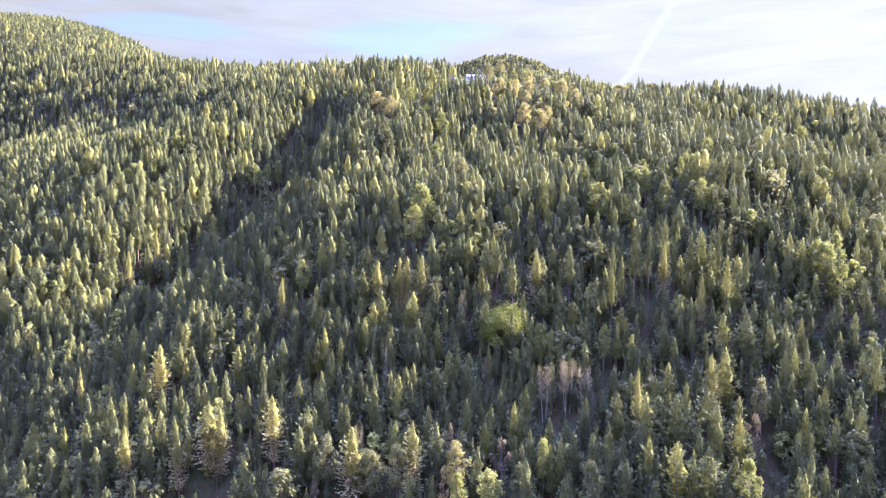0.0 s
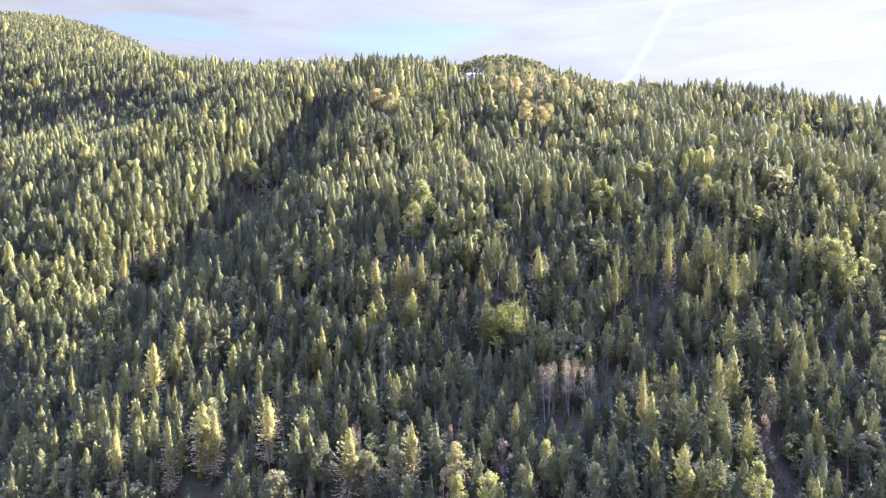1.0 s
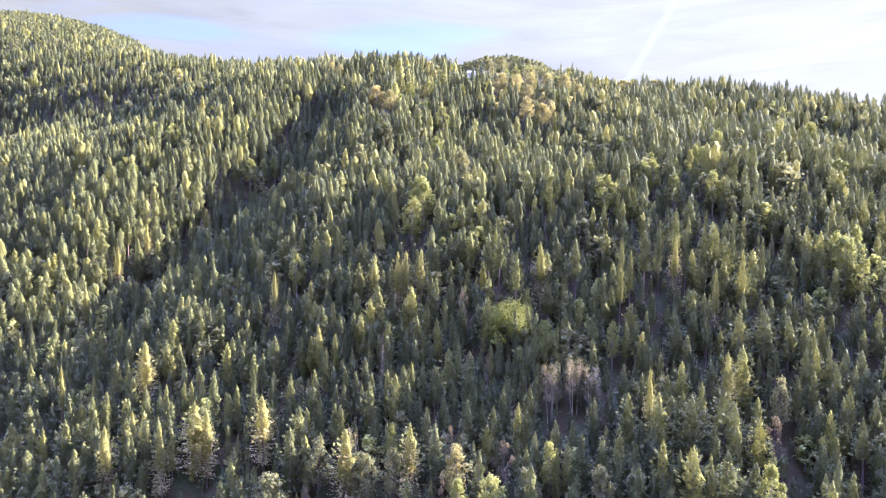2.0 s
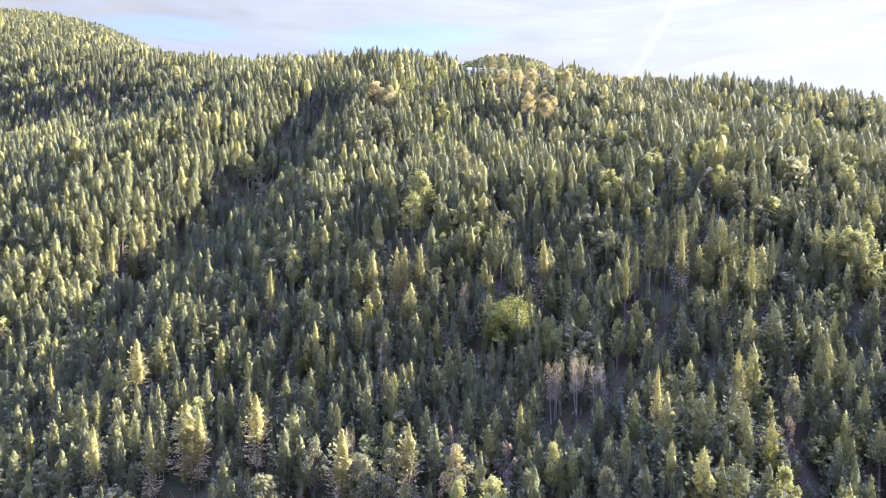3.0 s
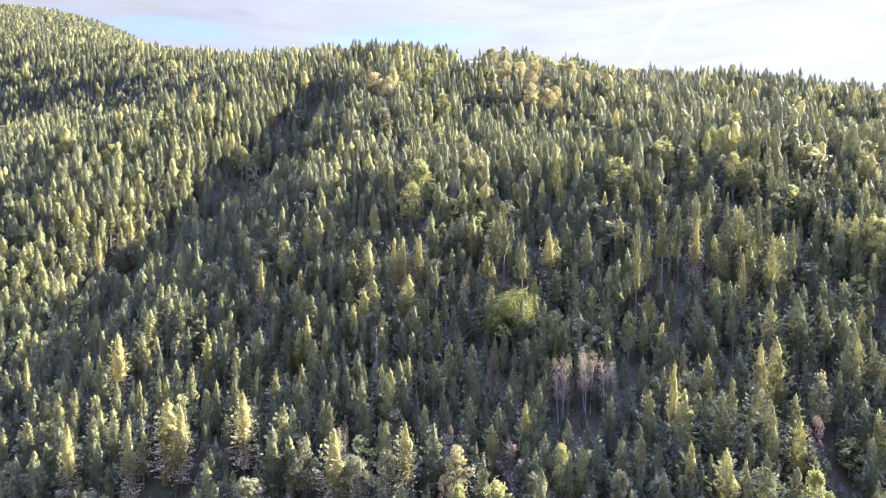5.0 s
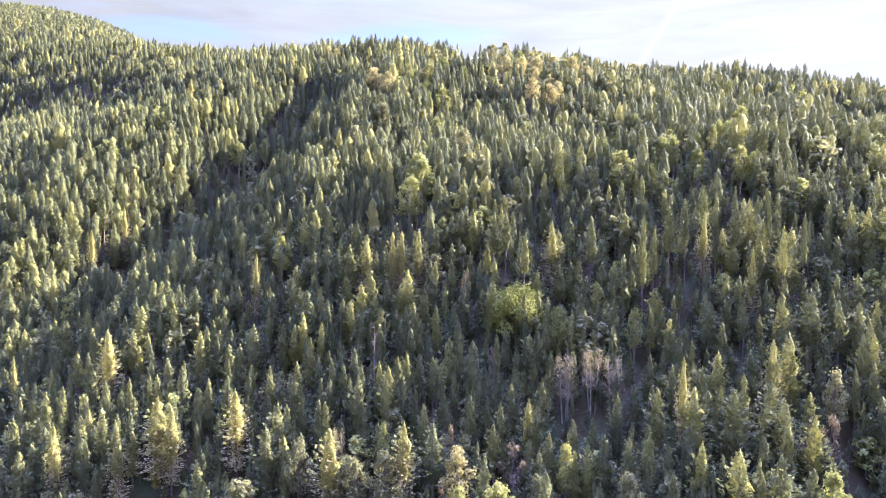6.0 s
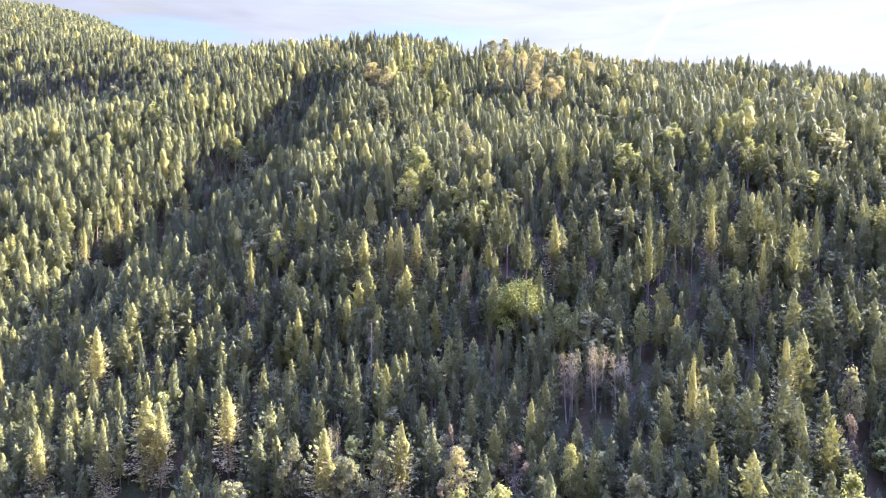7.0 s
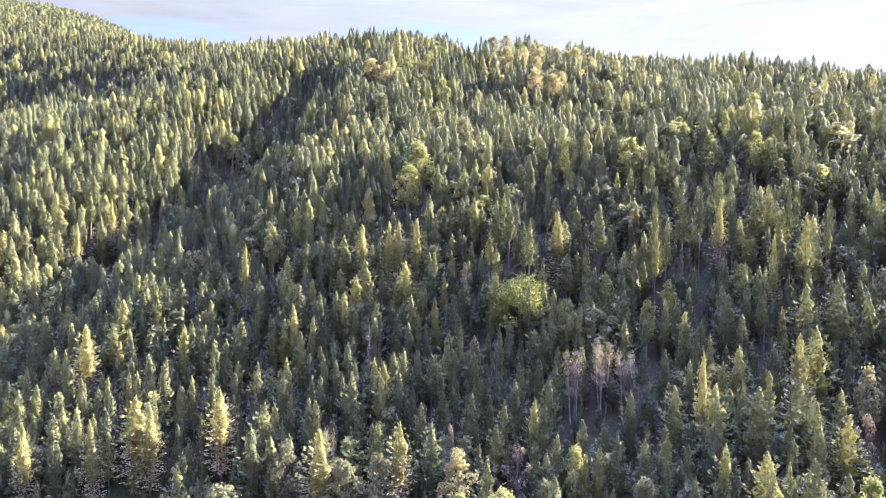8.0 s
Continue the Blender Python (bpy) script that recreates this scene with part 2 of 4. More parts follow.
def bark(name, dark, light, scale=3.0):
    m, add, link, out = material(name)
    co = add("ShaderNodeTexCoord")
    mp = add("ShaderNodeMapping", Scale=(scale, scale, scale * 0.35))
    link(co.outputs["Object"], mp.inputs["Vector"])
    n = add("ShaderNodeTexNoise", Scale=1.0, Detail=6.0, Roughness=0.7)
    link(mp.outputs["Vector"], n.inputs["Vector"])
    col = ramp(add("ShaderNodeValToRGB"), [(0.35, dark), (0.68, light)])
    link(n.outputs["Fac"], col.inputs["Fac"])
    b = add("ShaderNodeBump", Strength=0.6, Distance=0.05)
    link(n.outputs["Fac"], b.inputs["Height"])
    d = add("ShaderNodeBsdfPrincipled", Roughness=0.9)
    link(col.outputs["Color"], d.inputs["Base Color"])
    link(b.outputs["Normal"], d.inputs["Normal"])
    link(d.outputs[0], out.inputs["Surface"])
    return m


SPRUCE = foliage("spruce_needles", [(0.0, (0.039, 0.045, 0.018)), (0.4, (0.059, 0.065, 0.022)), (0.75, (0.096, 0.099, 0.027)), (1.0, (0.165, 0.159, 0.033))], 0.25, clump=0.68, gaps=0.49)
LARCH = foliage("larch_needles", [(0.0, (0.100, 0.104, 0.028)), (0.5, (0.137, 0.134, 0.033)), (1.0, (0.176, 0.164, 0.038))], 0.35, gaps=0.47)
DRY = foliage("dry_twigs", [(0.0, (0.14, 0.117, 0.043)), (0.5, (0.205, 0.171, 0.063)), (1.0, (0.28, 0.234, 0.086))], 0.25, 0.8)
GREEN_LEAF = foliage("broad_green_leaves", [(0.0, (0.082, 0.085, 0.033)), (0.5, (0.125, 0.124, 0.044)), (1.0, (0.194, 0.178, 0.056))], 0.45)
GOLD_LEAF = foliage("autumn_leaves", [(0.0, (0.155, 0.145, 0.048)), (0.5, (0.21, 0.188, 0.058)), (1.0, (0.27, 0.226, 0.062))], 0.5)
PALE_LEAF = foliage("pale_green_leaves", [(0.0, (0.120, 0.131, 0.034)), (0.5, (0.165, 0.17, 0.04)), (1.0, (0.212, 0.205, 0.047))], 0.45)
MAPLE_LEAF = foliage("maple_leaves", [(0.0, (0.1, 0.112, 0.02)), (0.5, (0.165, 0.168, 0.027)), (1.0, (0.25, 0.23, 0.038))], 0.25)
RUST_LEAF = foliage("withered_leaves", [(0.0, (0.086, 0.070, 0.033)), (0.5, (0.125, 0.098, 0.045)), (1.0, (0.164, 0.126, 0.059))], 0.3)
TWIG = foliage("bare_twigs", [(0.0, (0.1, 0.082, 0.037)), (0.5, (0.15, 0.124, 0.055)), (1.0, (0.2, 0.167, 0.077))], 0.1, 0.85)
BARK = bark("spruce_bark", (0.075, 0.05, 0.034), (0.19, 0.135, 0.092))
PALE_BARK = bark("birch_bark", (0.12, 0.102, 0.058), (0.34, 0.3, 0.185), 2.0)
GREY_WOOD = bark("weathered_wood", (0.08, 0.062, 0.045), (0.19, 0.155, 0.115))


def ground_material():
    m, add, link, out = material("forest_floor")
    geo = add("ShaderNodeNewGeometry")
    n1 = add("ShaderNodeTexNoise", Scale=0.12, Detail=5.0, Roughness=0.6)
    n2 = add("ShaderNodeTexNoise", Scale=1.4, Detail=6.0, Roughness=0.75)
    for n in (n1, n2):
        link(geo.outputs["Position"], n.inputs["Vector"])
    litter = ramp(add("ShaderNodeValToRGB"), [(0.3, (0.024, 0.018, 0.006)), (0.55, (0.044, 0.033, 0.011)), (0.75, (0.074, 0.056, 0.019))])
    link(n2.outputs["Fac"], litter.inputs["Fac"])
    moss = ramp(add("ShaderNodeValToRGB"), [(0.3, (0.024, 0.03, 0.01)), (0.7, (0.055, 0.064, 0.02))])
    link(n2.outputs["Fac"], moss.inputs["Fac"])
    where = ramp(add("ShaderNodeValToRGB"), [(0.46, (0, 0, 0)), (0.62, (1, 1, 1))])
    link(n1.outputs["Fac"], where.inputs["Fac"])
    mx = add("ShaderNodeMix")
    mx.data_type = "RGBA"
    link(where.outputs["Color"], mx.inputs[0])
    link(litter.outputs["Color"], mx.inputs[6])
    link(moss.outputs["Color"], mx.inputs[7])
    # meadow below the ridge
    grass = ramp(add("ShaderNodeValToRGB"), [(0.3, (0.12, 0.15, 0.035)), (0.7, (0.23, 0.25, 0.06))])
    link(n2.outputs["Fac"], grass.inputs["Fac"])
    at = add("ShaderNodeAttribute")
    at.attribute_name = "meadow"
    mm = add("ShaderNodeMix")
    mm.data_type = "RGBA"
    link(at.outputs["Fac"], mm.inputs[0])
    link(mx.outputs[2], mm.inputs[6])
    link(grass.outputs["Color"], mm.inputs[7])
    b = add("ShaderNodeBump", Strength=0.8, Distance=0.25)
    link(n2.outputs["Fac"], b.inputs["Height"])
    d = add("ShaderNodeBsdfPrincipled", Roughness=0.95)
    d.inputs["Specular IOR Level"].default_value = 0.1
    link(mm.outputs[2], d.inputs["Base Color"])
    link(b.outputs["Normal"], d.inputs["Normal"])
    link(d.outputs[0], out.inputs["Surface"])
    return m


# ---- mesh helpers ----
def mesh_of(name, verts, tris, materials, slots=None, tree=None):
    """One mesh from arrays of corners and triangles."""
    verts, tris = np.asarray(verts, np.float32), np.asarray(tris, np.int32)
    me = bpy.data.meshes.new(name)
    me.vertices.add(len(verts))
    me.vertices.foreach_set("co", verts.ravel())
    me.loops.add(tris.size)
    me.loops.foreach_set("vertex_index", tris.ravel())
    me.polygons.add(len(tris))
    me.polygons.foreach_set("loop_start", np.arange(0, tris.size, tris.shape[1], dtype=np.int32))
    for mat in materials:
        me.materials.append(mat)
    if slots is not None:
        me.polygons.foreach_set("material_index", np.asarray(slots, np.int32))
    if tree is not None:
        me.attributes.new("tree", "FLOAT", "POINT").data.foreach_set("value", np.asarray(tree, np.float32))
    me.update(calc_edges=True)
    return me


class Heap:
    """Gathers corners and triangles."""

    def __init__(self):
        self.v, self.f, self.n = [], [], 0

    def put(self, verts, tris):
        self.v.append(np.asarray(verts, float).reshape(-1, 3))
        self.f.append(np.asarray(tris, int).reshape(-1, 3) + self.n)
        self.n += len(self.v[-1])
        return self

    def arrays(self):
        if not self.v:
            return np.zeros((0, 3)), np.zeros((0, 3), int)
        return np.concatenate(self.v), np.concatenate(self.f)


def tube(heap, path, radii, sides=6):
    """A tapered limb along a path."""
    path = np.asarray(path, float)
    rings = []
    for i, p in enumerate(path):
        d = path[min(i + 1, len(path) - 1)] - path[max(i - 1, 0)]
        d = d / np.linalg.norm(d)
        a = np.cross(d, (1.0, 0.0, 0.0) if abs(d[0]) < 0.8 else (0.0, 1.0, 0.0))
        a = a / np.linalg.norm(a)
        b = np.cross(d, a)
        t = np.arange(sides) * math.tau / sides
        rings.append(p + radii[i] * (np.cos(t)[:, None] * a + np.sin(t)[:, None] * b))
    f = []
    for i in range(len(path) - 1):
        for k in range(sides):
            a, b = i * sides + k, i * sides + (k + 1) % sides
            f += [(a, b, b + sides), (a, b + sides, a + sides)]
    heap.put(np.concatenate(rings), f)


def trunk_of(rs, h, base, sides=6, bend=0.25, steps=4):
    heap = Heap()
    u = np.linspace(0, 1, steps + 1)
    a = rs.uniform(0, math.tau)
    sway = bend * np.sin(u * 2.6) * u
    path = np.stack([sway * math.cos(a), sway * math.sin(a), -0.8 + (h + 0.8) * u], 1)
    tube(heap, path, base * (1 - u) ** 0.85 + 0.02, sides)
    return heap


def conifer_crown(rs, h, r, bare=0.1, sprigs=650, length=1.0, lift=0.35, ragged=0.28, core=0.5, tip=0.65, rings=8, sides=8):
    """A bullet-shaped crown from bare * h to the leader: feathery sprigs on swept-up boughs round a dense heart."""
    heap = Heap()
    span = h * (1 - bare)

    def reach_at(down):
        u = down / span
        return 0.06 + r * (1 - np.exp(-tip * down / r)) * np.minimum(1.0, 0.5 + 2.4 * (1 - u))

    # boughs in a spiral; along each, sprigs to both sides and one at its tip, turned up like flames
    per = 5
    n = max(4, sprigs // per)
    u = (np.arange(n) + rs.uniform(0.1, 0.9, n)) / n
    down = span * (0.02 + 0.97 * u ** 0.72)
    yaw = np.arange(n) * 2.39996 + rs.uniform(-0.45, 0.45, n)
    grown = rs.uniform(1 - 1.5 * ragged, 1 + 0.7 * ragged, n)
    down, yaw, grown = (np.repeat(v, per) for v in (down, yaw, grown))
    m = n * per
    old = down / span
    reach = reach_at(down) * grown
    l = length * rs.uniform(0.7, 1.2, m) * np.minimum(1.0, 0.3 + 0.9 * reach / r)
    if core:                              # far trees: short flames over a dense heart
        fan = np.tile([-1.0, -0.5, 0.0, 0.5, 1.0], n) * rs.uniform(0.6, 1.3, m)
        steep = lift + 0.75 - 0.8 * old + rs.uniform(-0.25, 0.25, m)
        out_to = np.maximum(0.02, reach * (1 - 0.12 * np.abs(fan)) - 0.55 * l / np.sqrt(1 + steep ** 2))
        turn = yaw + fan * 0.4 * l / (reach + 0.3)
        foot = np.stack([np.cos(turn) * out_to, np.sin(turn) * out_to, h - down + rs.uniform(-0.6, 0.2, m) * l], 1)
        way = np.stack([np.cos(turn), np.sin(turn), steep], 1)
    else:
        s = np.tile([0.22, 0.42, 0.62, 0.8, 0.95], n)
        out_to = np.maximum(0.02, reach * s - 0.35 * l)
        foot = np.stack([np.cos(yaw) * out_to, np.sin(yaw) * out_to, h - down + reach * ((0.35 - 0.75 * old ** 0.6) * s + 0.2 * s * s)], 1)
        swing = yaw + np.tile([-0.9, 0.9, -0.75, 0.75, 0.0], n) * rs.uniform(0.5, 1.2, m)
        way = np.stack([np.cos(swing), np.sin(swing), lift + 0.55 - 0.6 * old + rs.uniform(-0.2, 0.3, m)], 1)
    way /= np.linalg.norm(way, axis=1)[:, None]
    flat = np.cross(way, (0.0, 0.0, 1.0))
    flat /= np.linalg.norm(flat, axis=1)[:, None]
    over = np.cross(flat, way)
    roll = rs.normal(scale=0.45, size=(m, 1))
    side, back = flat * np.cos(roll) + over * np.sin(roll), over * np.cos(roll) - flat * np.sin(roll)
    l = l[:, None]
    w = l * rs.uniform(0.2, 0.36, (m, 1))
    mid = foot + way * l * 0.4
    q = np.stack([foot, mid + side * w - back * l * 0.12, foot + way * l, mid - side * w - back * l * 0.12], 1).reshape(-1, 3)
    k = np.arange(m)[:, None] * 4
    heap.put(q, np.concatenate([k + (0, 1, 2), k + (0, 2, 3)], 0))
    if not core:
        return heap
    # the dense needle mass round the trunk, uneven in plan and outline
    t = np.arange(sides) * math.tau / sides
    pts = [np.array([(0.0, 0.0, h)])]
    for i in range(rings):
        d = span * (0.06 + 0.92 * (i / (rings - 1)) ** 1.15)
        rad = core * reach_at(d) * (1.12 if i % 2 else 0.82) * rs.uniform(0.6, 1.3, sides)
        a = t + rs.uniform(-0.25, 0.25, sides) + 0.4 * i
        pts.append(np.stack([np.cos(a) * rad, np.sin(a) * rad, h - d + rs.uniform(-0.4, 0.4, sides) * span / rings], 1))
    f = [(0, 1 + j, 1 + (j + 1) % sides) for j in range(sides)]
    for i in range(rings - 1):
        for j in range(sides):
            p, p2 = 1 + i * sides + j, 1 + i * sides + (j + 1) % sides
            f += [(p, p + sides, p2 + sides), (p, p2 + sides, p2)]
    heap.put(np.concatenate(pts), f)
    return heap


def leaf_cloud(heap, rs, centre, radii, count, size):
    """Small tilted leaf sprays scattered in the outer shell of a lobe."""
    d = rs.normal(size=(count, 3))
    d /= np.linalg.norm(d, axis=1)[:, None]
    bump = 1 + 0.28 * np.sin(d @ rs.normal(scale=3.0, size=3) + rs.uniform(0, 6)) * np.sin(d @ rs.normal(scale=3.0, size=3))
    p = np.asarray(centre) + d * np.asarray(radii) * bump[:, None] * rs.uniform(0.4, 1.12, (count, 1)) ** 0.7
    n = d + rs.normal(scale=0.55, size=(count, 3)) + (0, 0, 0.25)
    n /= np.linalg.norm(n, axis=1)[:, None]
    a = np.cross(n, rs.normal(size=(count, 3)))
    a /= np.linalg.norm(a, axis=1)[:, None]
    b = np.cross(n, a)
    s = size * rs.uniform(0.6, 1.35, (count, 1))
    q = np.stack([p - a * s, p + b * s * 0.62 + n * s * 0.2, p + a * s, p - b * s * 0.62 + n * s * 0.15], 1).reshape(-1, 3)
    k = np.arange(count)[:, None] * 4
    heap.put(q, np.concatenate([k + (0, 1, 2), k + (0, 2, 3)], 0))


def broad_parts(rs, h, r, lobes=9, leaves=700, size=0.42, bole=0.35, shape=1.0, dome=False):
    """Trunk with limbs, and a crown of uneven lobes, of a broadleaf tree."""
    wood, crown, limbs = trunk_of(rs, h * 0.86, 0.012 * h + 0.06, 6, 0.5), Heap(), []
    per = leaves // (lobes + 1)
    for k in range(lobes):
        u = (k + 0.5) / lobes
        a = k * 2.4 + rs.uniform(-0.4, 0.4)
        z = h * (bole + (0.93 - bole) * u)
        out_to = r * 0.68 * math.sin(math.pi * min(1, 0.18 + 0.8 * u)) ** 0.7 * rs.uniform(0.55, 1.25)
        c = np.array((math.cos(a) * out_to, math.sin(a) * out_to, z))
        rad = r * rs.uniform(0.26, 0.46) * (1.1 - 0.4 * u)
        if dome:                          # a wide crown: lobes over a half sphere
            out_to = r * 0.82 * math.sqrt(u) * rs.uniform(0.78, 1.14)
            z = h * (0.14 + 0.72 * math.sqrt(max(0.0, 1 - u ** 1.3)))
            c = np.array((math.cos(a) * out_to, math.sin(a) * out_to, z * rs.uniform(0.8, 1.08)))
            rad = r * rs.uniform(0.27, 0.38)
        limbs.append(Heap())
        tube(limbs[-1], [(0, 0, z - 0.28 * h * (1 - 0.6 * u)), c * (0.55, 0.55, 1) - (0, 0, 0.08 * h), c], [0.006 * h, 0.004 * h, 0.02], 4)
        leaf_cloud(crown, rs, c, (rad, rad, rad * 1.05 * shape), per, size)
    leaf_cloud(crown, rs, (0, 0, h * 0.9), (r * 0.38, r * 0.38, h * 0.1), per, size)
    return wood, crown, limbs


def part(name, heap, mat, parent, label=""):
    v, f = heap.arrays()
    ob = new(name, mesh_of(name, v, f, [mat]))
    ob.parent = parent
    if label:
        ob["label"] = label
    return ob


# ---- ground ----
MEADOWS = [(76, 503, 13, 9), (68, 521, 13, 7), (92, 535, 12, 6), (34, 596, 22, 12)]


def meadow_at(x, y):
    m = np.zeros_like(np.asarray(x, float))
    for a, b, ru, rv in MEADOWS:
        m = np.maximum(m, np.clip(1.6 - np.hypot((x - a) / ru, (y - b) / rv), 0, 1))
    return m


def build_ground():
    ux = np.linspace(-1, 1, 261)
    uy = np.linspace(-0.72, 1, 301)
    gx, gy = 2600 * np.sinh(3.2 * ux) / math.sinh(3.2), 220 + 3900 * np.sinh(3.4 * uy) / math.sinh(3.4)
    X, Y = np.meshgrid(gx, gy)
    v = np.stack([X, Y, land(X, Y)], -1).reshape(-1, 3)
    i = np.arange((len(gy) - 1) * len(gx)).reshape(len(gy) - 1, len(gx))[:, :-1].ravel()
    q = np.stack([i, i + 1, i + 1 + len(gx), i + len(gx)], 1)
    me = mesh_of("ground", v, q, [ground_material()])
    me.attributes.new("meadow", "FLOAT", "POINT").data.foreach_set("value", meadow_at(X, Y).ravel().astype(np.float32))
    me.polygons.foreach_set("use_smooth", np.ones(len(q), bool))
    tagged(new("ground", me), "steep mountainside of brown needle litter, moss and some meadow", "ground", kind="structure")


build_ground()

# ---- landmark trees: x, y, height, crown radius ----
SPRUCE_STRIP_A = [
    (86.8, 143.9, 18.0, 2.4), (69.2, 145.8, 16.6, 1.8), (94.8, 148.2, 15.8, 1.4), (66.3, 149.3, 19.4, 3.1), (62.7, 149.8, 15.8, 1.4), (51.9, 151.4, 15.3, 1.1),
    (59.2, 152.0, 19.6, 3.1), (30.7, 152.9, 16.5, 1.7), (46.7, 153.6, 17.5, 2.2), (90.8, 153.7, 17.2, 2.0), (57.4, 154.8, 15.9, 1.4), (96.1, 156.3, 16.3, 1.6),
    (53.7, 156.6, 17.6, 2.2), (79.0, 159.8, 18.3, 2.5), (48.0, 160.0, 16.4, 1.7), (97.2, 161.5, 17.4, 2.1), (73.6, 162.3, 19.4, 3.1), (40.6, 163.0, 17.8, 2.3),
    (95.8, 163.5, 18.2, 2.5), (103.0, 164.2, 16.2, 1.5), (63.4, 164.4, 20.2, 3.4), (-9.3, 164.7, 17.2, 2.0), (-2.9, 164.9, 15.2, 1.1), (9.6, 164.9, 18.9, 2.8),
]
SPRUCE_STRIP_B = [
    (-6.7, 165.0, 15.8, 1.4), (35.8, 165.5, 17.9, 2.3), (32.5, 165.6, 16.9, 1.9), (29.9, 166.1, 15.9, 1.4), (22.0, 166.3, 16.9, 1.9), (72.5, 166.5, 19.6, 3.1),
    (105.6, 166.7, 15.9, 1.4), (56.2, 167.2, 19.7, 3.2), (101.8, 168.4, 16.3, 1.6), (24.9, 170.5, 17.4, 2.1), (109.7, 171.1, 16.0, 1.5), (98.8, 171.5, 17.0, 1.9),
    (95.1, 171.7, 16.3, 1.6), (49.9, 171.8, 17.8, 2.3), (8.0, 172.5, 15.6, 1.3), (-1.8, 175.3, 20.0, 3.3), (41.7, 175.5, 16.8, 1.8), (106.2, 176.1, 17.2, 2.0),
    (82.9, 177.2, 22.0, 4.2), (100.5, 177.4, 17.6, 2.2), (103.8, 178.3, 16.5, 1.7), (23.1, 178.3, 16.5, 1.7), (66.8, 179.6, 18.0, 2.4), (56.2, 179.9, 16.2, 1.5),
]
SPRUCE_STRIP_C = [
    (-43.2, 180.1, 21.4, 3.9), (14.2, 180.9, 17.7, 2.2), (21.2, 181.1, 16.6, 1.7), (103.0, 182.3, 16.2, 1.6), (43.6, 182.6, 15.4, 1.2), (52.1, 184.3, 16.6, 1.8),
    (85.6, 184.5, 17.0, 1.9), (7.3, 184.6, 17.4, 2.1), (-4.2, 185.1, 16.6, 1.8), (25.4, 185.3, 17.4, 2.1), (105.3, 185.8, 17.8, 2.3), (11.6, 185.8, 15.9, 1.4),
    (17.5, 185.9, 18.2, 2.5), (-42.3, 186.0, 21.7, 4.1), (93.8, 187.1, 21.4, 3.9), (64.0, 187.5, 16.3, 1.6), (-6.7, 189.4, 16.7, 1.8), (87.5, 189.7, 19.5, 3.1),
    (-88.3, 189.7, 18.3, 2.5), (112.3, 189.9, 16.0, 1.5), (-94.3, 190.0, 18.7, 2.7), (121.6, 190.4, 16.0, 1.5), (14.0, 190.5, 17.2, 2.0), (9.7, 191.5, 16.4, 1.7),
]
SPRUCE_STRIP_D = [
    (-22.0, 192.0, 18.8, 2.8), (-36.9, 192.0, 16.8, 1.8), (-10.5, 192.5, 17.6, 2.2), (102.5, 192.5, 16.8, 1.8), (125.2, 192.7, 18.0, 2.4), (70.0, 192.9, 20.4, 3.5),
    (11.9, 193.4, 16.0, 1.5), (-105.1, 193.6, 17.2, 2.0), (107.0, 194.2, 16.4, 1.7), (-30.3, 194.2, 17.3, 2.1), (-94.4, 194.3, 16.0, 1.5), (-108.3, 194.6, 16.9, 1.9),
    (-111.9, 194.9, 16.5, 1.7), (-13.9, 195.4, 18.1, 2.4), (110.9, 195.6, 17.7, 2.3), (118.0, 195.8, 16.9, 1.9), (-116.1, 196.1, 18.1, 2.5), (40.9, 196.7, 15.7, 1.3),
    (-124.3, 197.1, 16.5, 1.7), (-21.6, 197.7, 16.5, 1.7), (92.7, 197.7, 16.9, 1.9), (-2.5, 198.2, 17.4, 2.1), (-128.1, 198.2, 18.2, 2.5), (87.8, 198.2, 16.5, 1.7),
]
SPRUCE_STRIP_E = [
    (-17.3, 198.3, 16.5, 1.7), (-58.9, 198.9, 18.2, 2.5), (-10.0, 200.0, 17.0, 1.9), (-64.2, 200.0, 16.6, 1.7), (60.5, 200.3, 16.2, 1.5), (27.9, 200.7, 15.7, 1.4),
    (82.2, 201.0, 17.0, 1.9), (-40.0, 201.2, 18.3, 2.5), (-30.5, 201.3, 16.6, 1.7), (-79.4, 201.7, 15.8, 1.4), (106.7, 201.9, 17.0, 1.9), (-76.2, 202.3, 15.8, 1.4),
    (-82.3, 202.5, 15.3, 1.2), (-111.6, 202.7, 17.9, 2.3), (47.8, 202.7, 18.8, 2.7), (-119.1, 202.8, 17.9, 2.3), (-88.2, 202.9, 14.9, 1.0), (-48.4, 203.1, 17.5, 2.2),
    (124.2, 203.6, 17.1, 2.0), (33.0, 203.9, 14.9, 1.0), (79.7, 204.3, 16.2, 1.6), (98.2, 204.6, 19.2, 3.0), (-108.5, 204.9, 16.7, 1.8), (15.6, 205.0, 15.4, 1.2),
]
